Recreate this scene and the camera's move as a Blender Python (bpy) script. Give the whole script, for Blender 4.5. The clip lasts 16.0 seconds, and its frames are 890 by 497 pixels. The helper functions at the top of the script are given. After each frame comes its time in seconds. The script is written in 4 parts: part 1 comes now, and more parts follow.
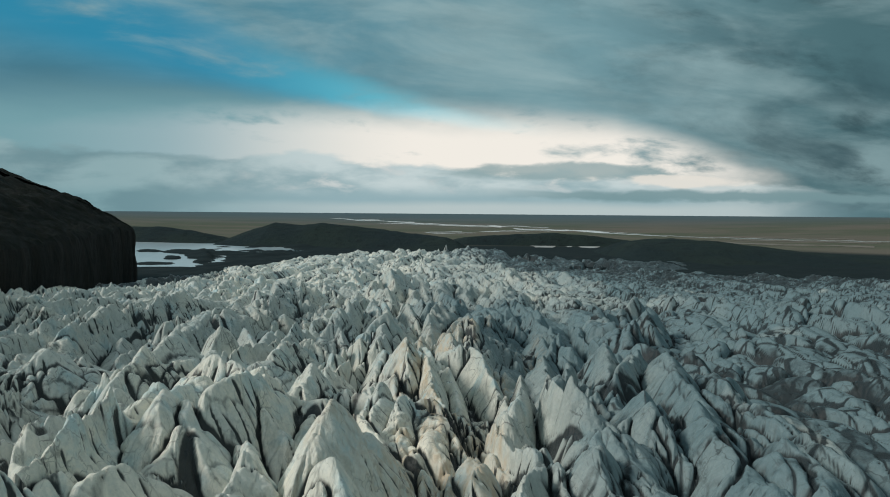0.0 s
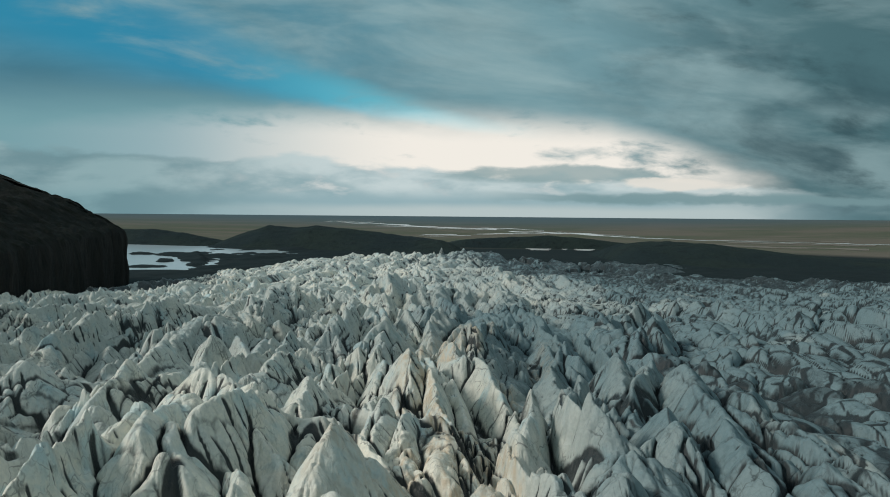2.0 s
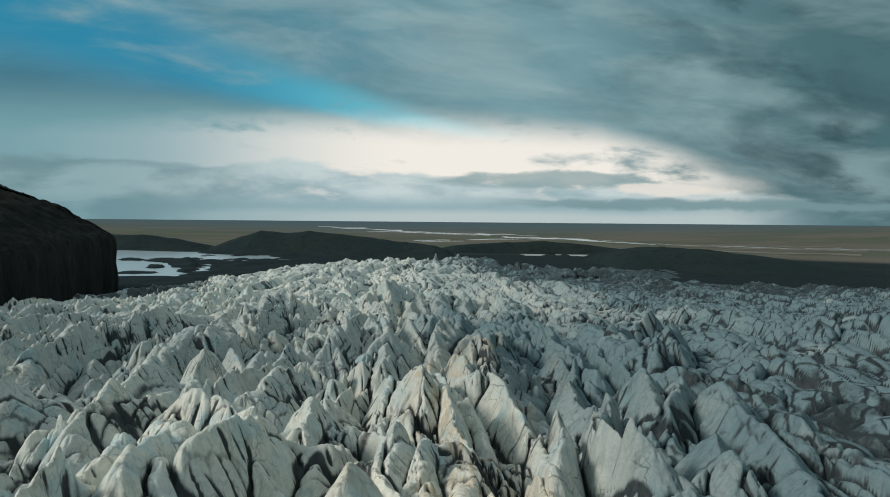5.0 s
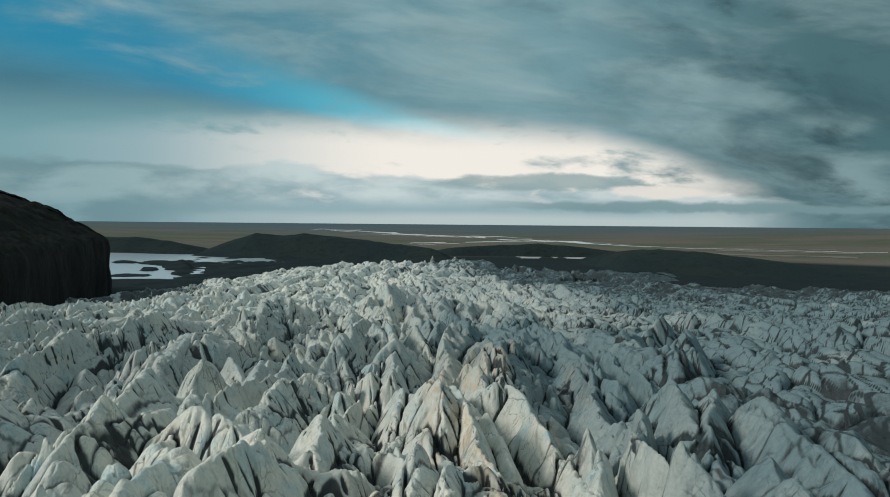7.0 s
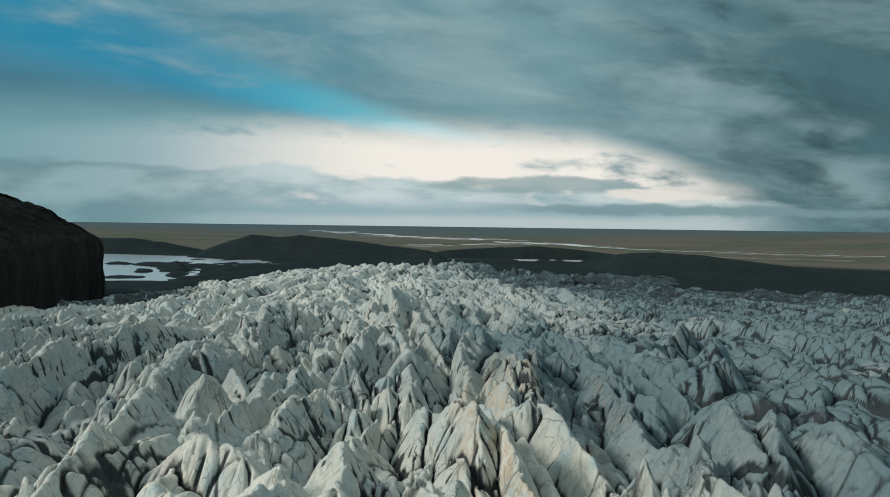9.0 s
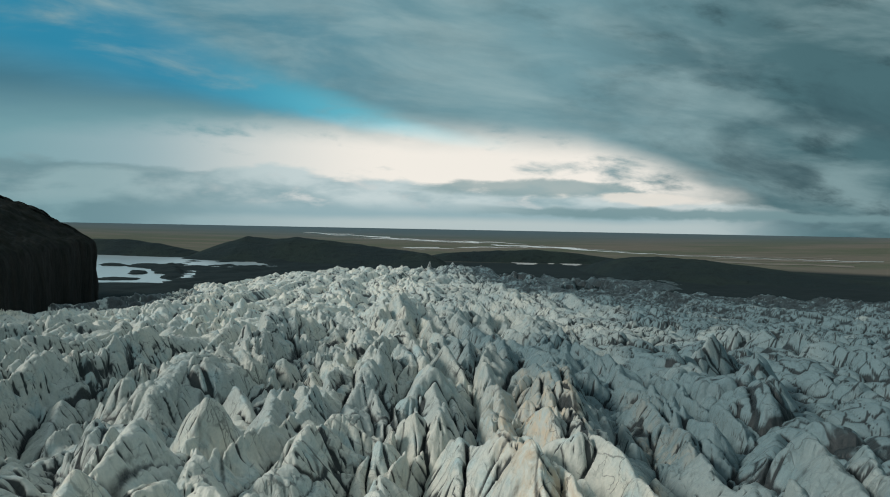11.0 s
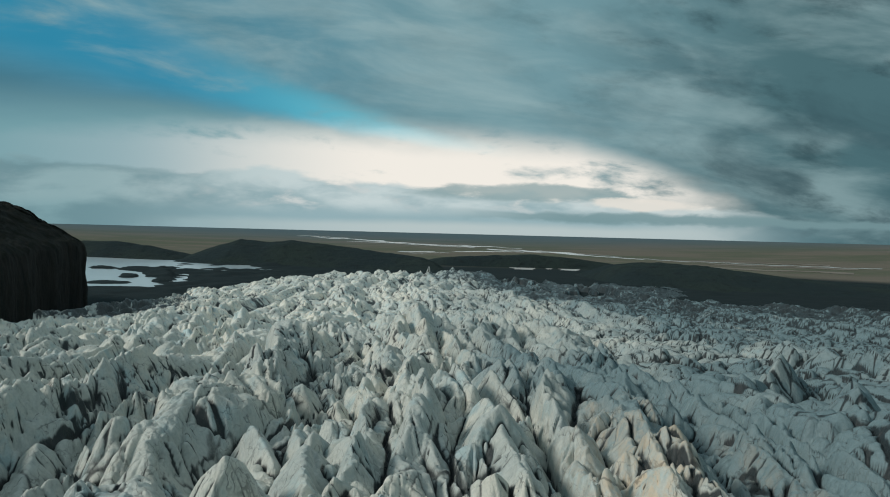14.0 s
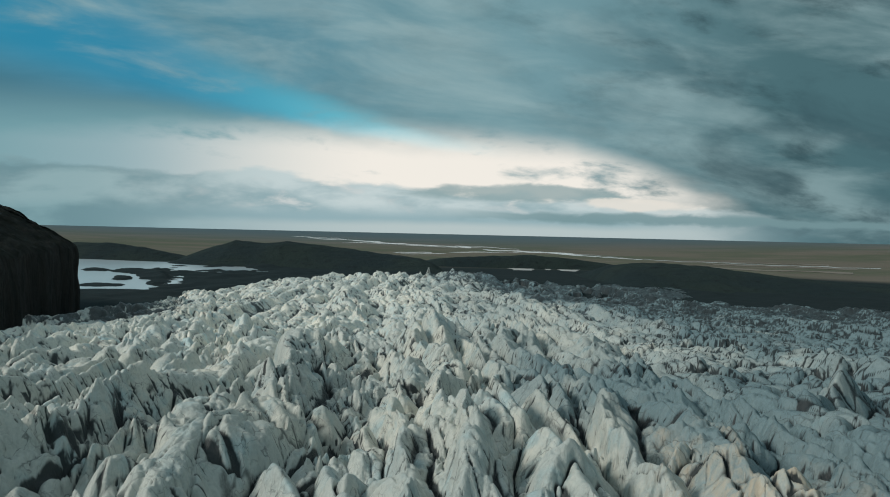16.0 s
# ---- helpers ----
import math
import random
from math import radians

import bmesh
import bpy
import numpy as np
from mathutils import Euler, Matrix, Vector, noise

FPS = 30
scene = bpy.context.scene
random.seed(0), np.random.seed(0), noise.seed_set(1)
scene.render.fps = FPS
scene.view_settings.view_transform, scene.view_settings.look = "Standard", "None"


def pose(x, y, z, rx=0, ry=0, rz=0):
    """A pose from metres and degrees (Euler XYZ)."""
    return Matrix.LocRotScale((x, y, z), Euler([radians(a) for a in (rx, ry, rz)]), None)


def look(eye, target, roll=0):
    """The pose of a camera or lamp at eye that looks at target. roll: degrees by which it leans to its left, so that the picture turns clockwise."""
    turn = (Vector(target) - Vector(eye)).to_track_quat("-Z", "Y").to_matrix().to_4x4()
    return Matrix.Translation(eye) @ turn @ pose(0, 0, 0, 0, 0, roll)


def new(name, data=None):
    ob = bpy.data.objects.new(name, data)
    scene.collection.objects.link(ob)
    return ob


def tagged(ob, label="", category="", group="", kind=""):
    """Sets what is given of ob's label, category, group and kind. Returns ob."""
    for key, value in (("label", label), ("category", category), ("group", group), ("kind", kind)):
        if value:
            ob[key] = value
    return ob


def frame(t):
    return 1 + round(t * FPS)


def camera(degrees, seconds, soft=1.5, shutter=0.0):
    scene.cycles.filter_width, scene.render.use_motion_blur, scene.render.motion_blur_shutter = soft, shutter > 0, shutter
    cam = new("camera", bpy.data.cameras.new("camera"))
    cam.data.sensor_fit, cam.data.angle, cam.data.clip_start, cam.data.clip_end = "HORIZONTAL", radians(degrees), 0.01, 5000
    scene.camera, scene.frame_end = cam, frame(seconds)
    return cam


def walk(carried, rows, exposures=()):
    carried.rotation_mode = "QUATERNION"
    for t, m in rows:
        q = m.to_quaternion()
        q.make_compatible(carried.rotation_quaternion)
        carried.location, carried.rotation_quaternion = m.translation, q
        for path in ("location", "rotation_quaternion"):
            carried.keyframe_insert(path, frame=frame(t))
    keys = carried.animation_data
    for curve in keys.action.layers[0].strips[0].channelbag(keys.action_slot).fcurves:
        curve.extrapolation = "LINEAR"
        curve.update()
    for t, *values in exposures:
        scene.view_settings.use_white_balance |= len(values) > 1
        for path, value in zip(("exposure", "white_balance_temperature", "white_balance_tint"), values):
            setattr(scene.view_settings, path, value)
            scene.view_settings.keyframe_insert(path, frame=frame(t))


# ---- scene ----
cam = camera(66.5, 16.0, soft=1.0)
PATH = [
    (0.0, (-0.00, 0.00, 100.00), (-0.00, 99.87, 94.86), 0.47),
    (0.5, (-0.47, 2.22, 100.01), (-0.25, 102.09, 94.92), 0.49),
    (1.0, (-1.02, 4.39, 100.07), (-0.58, 104.26, 95.09), 0.51),
    (1.5, (-1.55, 6.47, 100.09), (-0.90, 106.35, 95.21), 0.52),
    (2.0, (-2.16, 8.57, 100.13), (-1.34, 108.46, 95.37), 0.51),
    (2.5, (-2.82, 10.66, 100.13), (-1.81, 110.55, 95.51), 0.51),
    (3.0, (-3.47, 12.70, 100.01), (-2.28, 112.59, 95.52), 0.51),
    (3.5, (-4.18, 14.69, 99.91), (-2.78, 114.59, 95.61), 0.50),
    (4.0, (-4.97, 16.65, 99.84), (-3.37, 116.55, 95.69), 0.52),
    (6.5, (-9.42, 27.06, 99.79), (-6.84, 126.96, 96.12), 0.48),
    (7.0, (-10.71, 29.86, 99.80), (-7.93, 129.76, 96.23), 0.53),
    (7.5, (-12.10, 32.80, 99.80), (-9.15, 132.70, 96.31), 0.58),
    (8.0, (-13.61, 35.92, 99.80), (-10.48, 135.81, 96.37), 0.64),
    (8.5, (-15.11, 39.34, 99.80), (-11.78, 139.22, 96.45), 0.71),
    (9.0, (-16.64, 43.05, 99.79), (-13.14, 142.94, 96.54), 0.75),
    (11.5, (-25.47, 64.98, 99.97), (-21.12, 164.85, 97.23), 1.19),
    (12.0, (-27.52, 69.87, 99.96), (-22.99, 169.73, 97.34), 1.29),
    (12.5, (-29.66, 74.77, 99.91), (-24.95, 174.63, 97.41), 1.37),
    (13.0, (-31.87, 79.77, 99.89), (-26.96, 179.62, 97.50), 1.41),
    (13.5, (-34.23, 84.85, 99.96), (-29.14, 184.69, 97.65), 1.44),
    (14.0, (-36.56, 89.97, 99.94), (-31.25, 189.80, 97.69), 1.46),
    (14.5, (-38.89, 95.11, 99.95), (-33.35, 194.93, 97.77), 1.45),
    (15.0, (-41.24, 100.31, 99.91), (-35.50, 200.12, 97.79), 1.44),
    (15.5, (-43.56, 105.62, 99.80), (-37.63, 205.42, 97.66), 1.39),
    (16.0, (-45.72, 110.95, 99.82), (-39.59, 210.74, 97.67), 1.32),
]
walk(cam, [(t, look(eye, target, roll)) for t, eye, target, roll in PATH])
EYE_HEIGHT = 100.0


# ---------------------------------------------------------------- node helpers
def lin(r, g, b):
    """sRGB 0..255 to linear RGBA."""
    out = []
    for c in (r, g, b):
        c /= 255.0
        out.append(c / 12.92 if c <= 0.04045 else ((c + 0.055) / 1.055) ** 2.4)
    return (*out, 1.0)


class Nodes:
    """Short forms for building a node tree."""

    def __init__(self, tree):
        self.t = tree
        tree.nodes.clear()

    def add(self, kind, **props):
        n = self.t.nodes.new(kind)
        for key, value in props.items():
            setattr(n, key, value)
        return n

    def put(self, socket, value):
        if isinstance(value, bpy.types.NodeSocket):
            self.t.links.new(value, socket)
        else:
            socket.default_value = value

    def m(self, op, a, b=0.0, c=0.0):
        n = self.add("ShaderNodeMath", operation=op)
        for k, v in enumerate((a, b, c)):
            self.put(n.inputs[k], v)
        return n.outputs[0]

    def ramp(self, value, lo, hi):
        """0 below lo, 1 above hi, smooth between."""
        n = self.add("ShaderNodeMapRange", interpolation_type="SMOOTHSTEP")
        for k, v in enumerate((value, lo, hi)):
            self.put(n.inputs[k], v)
        return n.outputs[0]

    def mix(self, f, a, b, how="MIX"):
        n = self.add("ShaderNodeMix", data_type="RGBA", blend_type=how)
        self.put(n.inputs[0], f)
        self.put(n.inputs[6], a)
        self.put(n.inputs[7], b)
        return n.outputs[2]

    def vec(self, x, y, z):
        n = self.add("ShaderNodeCombineXYZ")
        for k, v in enumerate((x, y, z)):
            self.put(n.inputs[k], v)
        return n.outputs[0]

    def noise(self, vector, scale, detail=4.0, rough=0.55, distortion=0.0):
        n = self.add("ShaderNodeTexNoise")
        self.put(n.inputs["Vector"], vector)
        n.inputs["Scale"].default_value = scale
        n.inputs["Detail"].default_value = detail
        n.inputs["Roughness"].default_value = rough
        n.inputs["Distortion"].default_value = distortion
        return n.outputs[0]

    def scaled(self, vector, sx, sy, sz):
        n = self.add("ShaderNodeVectorMath", operation="MULTIPLY")
        self.put(n.inputs[0], vector)
        n.inputs[1].default_value = (sx, sy, sz)
        return n.outputs[0]


# ---------------------------------------------------------------- sky and sun
SUN_ELEVATION, SUN_AZIMUTH = radians(33), radians(-105)   # azimuth from +y towards +x


def build_sky():
    world = bpy.data.worlds.new("overcast_sky")
    scene.world = world
    world.use_nodes = True
    n = Nodes(world.node_tree)
    d = n.add("ShaderNodeTexCoord").outputs["Generated"]
    s = n.add("ShaderNodeSeparateXYZ")
    n.put(s.inputs[0], d)
    # bearing and height over the horizon, as slopes
    ahead = n.m("MAXIMUM", s.outputs[1], 0.25)
    u, v = n.m("DIVIDE", s.outputs[0], ahead), n.m("DIVIDE", s.outputs[2], ahead)
    el = n.m("ARCSINE", s.outputs[2])
    flat = n.vec(u, v, 0.0)
    drift = n.vec(u, n.m("MULTIPLY_ADD", u, 0.09, v), 0.0)
    wisp = n.noise(n.scaled(drift, 3.4, 13.0, 1.0), 1.0, 7.0, 0.56, 0.35)
    veil = n.noise(n.scaled(drift, 1.9, 5.0, 1.0), 1.0, 5.0, 0.5, 0.2)
    lump = n.noise(n.scaled(flat, 5.5, 17.0, 1.0), 1.0, 6.0, 0.52, 0.15)
    puff = n.noise(n.scaled(flat, 14.0, 40.0, 1.0), 1.0, 5.0, 0.55, 0.3)
    w0, l0, p0 = (n.m("SUBTRACT", k, 0.5) for k in (wisp, lump, puff))
    right = n.ramp(u, 0.18, 0.60)
    # high cloud: blue-grey on the left, a lighter sheet in the middle, dark and ragged to the right
    high = n.mix(n.ramp(u, -0.30, 0.12), lin(80, 134, 152), lin(112, 150, 159))
    high = n.mix(right, high, lin(74, 108, 115))
    tuft = n.noise(n.scaled(drift, 6.0, 17.0, 1.0), 1.0, 7.0, 0.60, 0.25)
    pale = n.ramp(n.m("ADD", n.m("MULTIPLY", wisp, 0.6), n.m("MULTIPLY", veil, 0.4)), 0.42, 0.62)
    high = n.mix(n.m("MULTIPLY", pale, n.m("MULTIPLY_ADD", right, -0.10, 0.65)), high, lin(154, 180, 183))
    ragged = n.m("MULTIPLY", n.ramp(n.m("ADD", n.m("MULTIPLY", tuft, 0.65), n.m("MULTIPLY", veil, 0.35)), 0.47, 0.64),
                 n.m("MULTIPLY_ADD", n.ramp(n.m("MULTIPLY_ADD", v, 0.9, u), 0.32, 0.72), 0.7, 0.12))
    high = n.mix(ragged, high, lin(48, 73, 80))
    mottle = n.noise(n.scaled(drift, 4.5, 10.0, 1.0), 1.0, 6.0, 0.58, 0.5)
    high = n.mix(n.m("MULTIPLY", n.ramp(mottle, 0.44, 0.66), n.m("MULTIPLY_ADD", right, 0.45, 0.12)), high, lin(58, 86, 94))
    # the grey shelf under the blue, on the left
    shelf = n.mix(n.ramp(n.m("ADD", v, n.m("MULTIPLY", w0, 0.05)), 0.13, 0.21), lin(116, 158, 166), n.mix(n.ramp(wisp, 0.35, 0.65), lin(72, 117, 133), lin(84, 128, 143)))
    # blue rift that narrows to the right
    t = n.m("MAXIMUM", n.m("SUBTRACT", 0.15, u), 0.0)
    line = n.m("ADD", n.m("MULTIPLY_ADD", u, -0.185, 0.139), n.m("MULTIPLY", n.m("MULTIPLY", u, u), 0.13))
    width = n.m("MULTIPLY_ADD", n.m("MULTIPLY", t, t), 0.115, 0.005)
    off = n.m("DIVIDE", n.m("SUBTRACT", n.m("ADD", v, n.m("MULTIPLY", w0, 0.05)), line), width)
    rift = n.m("MULTIPLY", n.ramp(off, -1.7, -0.2), n.ramp(off, 3.2, 0.2))
    rift = n.m("MULTIPLY", rift, n.m("MULTIPLY", n.ramp(u, 0.19, 0.05), n.ramp(wisp, 0.76, 0.50)))
    under = n.m("MULTIPLY", n.ramp(off, 0.2, -1.6), n.ramp(u, 0.12, -0.12))
    clear = n.add("ShaderNodeTexSky", sky_type="NISHITA", sun_disc=False, sun_elevation=SUN_ELEVATION,
                  sun_rotation=SUN_AZIMUTH)
    blue = n.mix(0.06, n.mix(n.ramp(u, -0.40, 0.05), lin(28, 132, 165), lin(104, 198, 214)),
                 n.mix(1.0, clear.outputs[0], (0.1, 0.1, 0.1, 1), "MULTIPLY"))
    sky = n.mix(under, high, shelf)
    sky = n.mix(n.m("MULTIPLY", rift, 0.92), sky, blue)
    # bright gap over the low bank
    bent = n.m("MULTIPLY", n.m("MAXIMUM", n.m("SUBTRACT", u, 0.25), 0.0), -0.18)
    centre = n.m("ADD", n.m("MULTIPLY_ADD", u, -0.028, 0.099), bent)
    half = n.m("MULTIPLY_ADD", n.m("MULTIPLY", u, u), -0.075, 0.040)
    at = n.m("DIVIDE", n.m("SUBTRACT", n.m("ADD", v, n.m("ADD", n.m("MULTIPLY", w0, 0.04), n.m("MULTIPLY", p0, 0.012))), centre), half)
    gap = n.m("MULTIPLY", n.ramp(at, 1.8, 0.25), n.m("MULTIPLY", n.ramp(u, -0.72, -0.22), n.ramp(n.m("ADD", u, n.m("MULTIPLY", l0, 0.25)), 0.55, 0.34)))
    gap = n.m("MULTIPLY", gap, n.ramp(n.m("ADD", wisp, n.m("MULTIPLY", p0, 0.5)), 0.22, 0.46))
    sky = n.mix(gap, sky, n.mix(n.ramp(u, -0.45, -0.02), lin(160, 183, 189), lin(241, 236, 227)))
    # low bank with lumpy tops, bright rims and a break on the right
    shape = n.m("ADD", n.m("MULTIPLY", l0, 0.075), n.m("MULTIPLY", p0, 0.022))
    rim = n.m("SUBTRACT", n.m("ADD", v, shape), n.m("MULTIPLY_ADD", u, -0.050, 0.068))
    low = n.ramp(rim, 0.005, -0.007)
    bank = n.mix(n.ramp(n.m("ADD", lump, n.m("MULTIPLY", p0, 0.4)), 0.38, 0.66), lin(196, 210, 211), lin(146, 173, 179))
    bank = n.mix(n.m("MULTIPLY", n.ramp(puff, 0.5, 0.72), n.ramp(u, -0.5, -0.15)), bank, lin(204, 210, 209))
    bank = n.mix(n.ramp(v, 0.045, 0.018), bank, lin(146, 174, 181))
    bank = n.mix(n.m("MULTIPLY", n.ramp(u, -0.12, -0.5), 0.8), bank, n.mix(n.ramp(lump, 0.4, 0.6), lin(122, 158, 164), lin(98, 134, 142)))
    sky = n.mix(n.m("MULTIPLY", low, n.ramp(u, 0.72, 0.3)), sky, bank)
    island = n.m("ADD", n.m("ADD", n.m("POWER", n.m("DIVIDE", n.m("SUBTRACT", u, 0.165), 0.15), 2.0),
                            n.m("POWER", n.m("DIVIDE", n.m("SUBTRACT", v, 0.062), 0.012), 2.0)), n.m("ADD", n.m("MULTIPLY", p0, 3.2), n.m("MULTIPLY", l0, 2.5)))
    sky = n.mix(n.m("MULTIPLY", n.ramp(island, 1.6, 0.5), 0.8), sky, lin(136, 161, 164))
    glow = n.m("ADD", n.m("ADD", n.m("POWER", n.m("DIVIDE", n.m("SUBTRACT", u, 0.36), 0.09), 2.0),
                          n.m("POWER", n.m("DIVIDE", n.m("SUBTRACT", v, 0.05), 0.009), 2.0)), n.m("ADD", n.m("MULTIPLY", p0, 3.5), n.m("MULTIPLY", l0, 3.0)))
    sky = n.mix(n.m("MULTIPLY", n.ramp(glow, 1.3, 0.3), 0.9), sky, lin(226, 222, 213))
    # streak of cloud, and the pale strip on the horizon
    bar = n.m("ABSOLUTE", n.m("SUBTRACT", n.m("ADD", v, n.m("ADD", n.m("MULTIPLY", l0, 0.02), n.m("MULTIPLY", p0, 0.02))), 0.028))
    sky = n.mix(n.m("MULTIPLY", n.ramp(bar, 0.010, 0.003), n.m("MULTIPLY", n.ramp(u, 0.0, 0.25), 0.85)), sky, lin(116, 146, 151))
    strip = n.m("MULTIPLY", n.ramp(n.m("ADD", v, n.m("MULTIPLY", l0, 0.012)), 0.022, 0.008), n.m("MULTIPLY", n.ramp(u, -0.45, 0.0), n.ramp(u, 0.6, 0.3)))
    sky = n.mix(n.m("MULTIPLY", strip, 0.75), sky, lin(190, 201, 200))
    # overhead the layer is thin and bright
    over = n.mix(n.ramp(wisp, 0.3, 0.7), (0.235, 0.30, 0.325, 1), (0.35, 0.43, 0.455, 1))
    sky = n.mix(n.ramp(el, 0.38, 0.75), sky, over)
    sky = n.mix(n.ramp(el, 0.0, -0.03), sky, lin(96, 110, 116))
    bg = n.add("ShaderNodeBackground")
    n.put(bg.inputs[0], sky)
    bg.inputs[1].default_value = 1.0
    n.put(n.add("ShaderNodeOutputWorld").inputs[0], bg.outputs[0])

    sun = new("sun", bpy.data.lights.new("sun", "SUN"))
    sun.data.energy, sun.data.angle, sun.data.color = 2.15, radians(14), (1.0, 0.94, 0.85)
    way = Vector((math.sin(SUN_AZIMUTH) * math.cos(SUN_ELEVATION), math.cos(SUN_AZIMUTH) * math.cos(SUN_ELEVATION),
                  math.sin(SUN_ELEVATION)))
    sun.matrix_world = look(way * 800, (0, 0, 0))


build_sky()
scene.view_settings.exposure = 0.0


# ---------------------------------------------------------------- materials
def material(name, build):
    mat = bpy.data.materials.new(name)
    mat.use_nodes = True
    n = Nodes(mat.node_tree)
    shader = n.add("ShaderNodeBsdfPrincipled")
    n.put(n.add("ShaderNodeOutputMaterial").inputs[0], shader.outputs[0])
    where = n.add("ShaderNodeNewGeometry").outputs["Position"]
    build(n, shader, where)
    return mat


def bumped(n, shader, height, distance, strength=1.0):
    b = n.add("ShaderNodeBump")
    n.put(b.inputs["Height"], height)
    b.inputs["Distance"].default_value = distance
    b.inputs["Strength"].default_value = strength
    n.put(shader.inputs["Normal"], b.outputs[0])


def ice(n, shader, where):
    big = n.noise(where, 0.03, 3.0)
    mid = n.noise(where, 0.12, 5.0, 0.6, 0.3)
    small = n.noise(where, 1.6, 5.0, 0.65)
    # streaks washed down the faces
    streak = n.noise(n.scaled(where, 0.6, 0.5, 0.16), 1.0, 6.0, 0.66, 0.6)
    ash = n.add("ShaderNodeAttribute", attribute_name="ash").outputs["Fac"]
    warm = n.add("ShaderNodeAttribute", attribute_name="silt").outputs["Fac"]
    grime_shade = n.add("ShaderNodeAttribute", attribute_name="grime_shade").outputs["Fac"]
    base = n.mix(n.ramp(big, 0.38, 0.62), (0.68, 0.70, 0.64, 1), (0.88, 0.84, 0.72, 1))
    base = n.mix(n.m("MULTIPLY", n.ramp(mid, 0.48, 0.72), 0.7), base, (0.42, 0.62, 0.66, 1))
    # dull tone: dirt, and the right side's shade put into the colour
    base = n.mix(grime_shade, base, (0.175, 0.250, 0.265, 1))
    base = n.mix(n.ramp(small, 0.35, 0.62), n.mix(1.0, base, (0.88, 0.90, 0.91, 1), "MULTIPLY"), base)
    base = n.mix(n.m("MULTIPLY", n.ramp(streak, 0.48, 0.72), 0.45), base, n.mix(1.0, base, (0.42, 0.46, 0.47, 1), "MULTIPLY"))
    base = n.mix(n.m("MULTIPLY", warm, n.ramp(streak, 0.36, 0.66)), base, (0.62, 0.51, 0.37, 1))
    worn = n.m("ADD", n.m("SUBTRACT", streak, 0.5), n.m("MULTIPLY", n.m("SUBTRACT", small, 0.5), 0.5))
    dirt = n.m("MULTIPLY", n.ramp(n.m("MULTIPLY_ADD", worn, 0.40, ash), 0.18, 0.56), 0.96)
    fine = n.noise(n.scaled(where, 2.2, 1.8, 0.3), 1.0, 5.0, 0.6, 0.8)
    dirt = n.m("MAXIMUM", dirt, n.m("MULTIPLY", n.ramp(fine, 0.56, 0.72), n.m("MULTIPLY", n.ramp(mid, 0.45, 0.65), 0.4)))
    # hair cracks with ash in them, here and there
    sway = n.add("ShaderNodeVectorMath", operation="ADD")
    n.put(sway.inputs[0], where)
    soft = n.noise(where, 0.3, 2.5)
    n.put(sway.inputs[1], n.vec(n.m("MULTIPLY", soft, 4.0), n.m("MULTIPLY", mid, 9.0), n.m("MULTIPLY", soft, -4.0)))
    for sx, sy, sz, wide, share in ((0.26, 0.10, 0.10, 0.026, 0.55), (0.55, 0.22, 0.20, 0.030, 0.35)):
        cell = n.add("ShaderNodeTexVoronoi", feature="DISTANCE_TO_EDGE")
        n.put(cell.inputs["Vector"], n.scaled(sway.outputs[0], sx, sy, sz))
        cell.inputs["Scale"].default_value = 1.0
        split = n.ramp(n.m("MULTIPLY_ADD", worn, -0.06, cell.outputs["Distance"]), wide, wide * 0.15)
        dirt = n.m("MAXIMUM", dirt, n.m("MULTIPLY", split, n.m("MULTIPLY", n.ramp(n.noise(where, 0.07 + sx * 0.1, 3.0), 0.46, 0.60), share)))
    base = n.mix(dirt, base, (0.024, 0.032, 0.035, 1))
    n.put(shader.inputs["Base Color"], base)
    shader.inputs["Roughness"].default_value = 0.38
    shader.inputs["Specular IOR Level"].default_value = 0.22
    bumped(n, shader, n.m("ADD", n.m("MULTIPLY", small, 0.26), n.m("MULTIPLY", streak, 0.9)), 1.0, 0.6)


def heath(n, shader, where):
    a = n.noise(where, 0.004, 5.0, 0.6)
    b = n.noise(where, 0.05, 5.0, 0.65)
    c = n.mix(n.ramp(a, 0.4, 0.6), (0.016, 0.027, 0.029, 1), (0.021, 0.033, 0.030, 1))
    c = n.mix(n.ramp(b, 0.5, 0.75), c, (0.012, 0.017, 0.018, 1))
    n.put(shader.inputs["Base Color"], c)
    shader.inputs["Roughness"].default_value = 0.95
    shader.inputs["Specular IOR Level"].default_value = 0.1
    bumped(n, shader, b, 6.0, 0.8)


def cliff_rock(n, shader, where):
    a = n.noise(n.scaled(where, 0.06, 0.06, 0.008), 1.0, 6.0, 0.65, 0.8)
    b = n.noise(where, 0.15, 6.0, 0.65)
    c = n.mix(n.ramp(a, 0.35, 0.65), (0.012, 0.015, 0.015, 1), (0.021, 0.021, 0.019, 1))
    up = n.add("ShaderNodeSeparateXYZ")
    n.put(up.inputs[0], n.add("ShaderNodeNewGeometry").outputs["Normal"])
    grass = n.m("MULTIPLY", n.ramp(up.outputs[2], 0.45, 0.8), n.ramp(b, 0.3, 0.6))
    c = n.mix(grass, c, (0.012, 0.015, 0.011, 1))
    n.put(shader.inputs["Base Color"], c)
    shader.inputs["Roughness"].default_value = 0.92
    shader.inputs["Specular IOR Level"].default_value = 0.12
    bumped(n, shader, n.m("ADD", a, n.m("MULTIPLY", b, 0.5)), 8.0, 0.8)


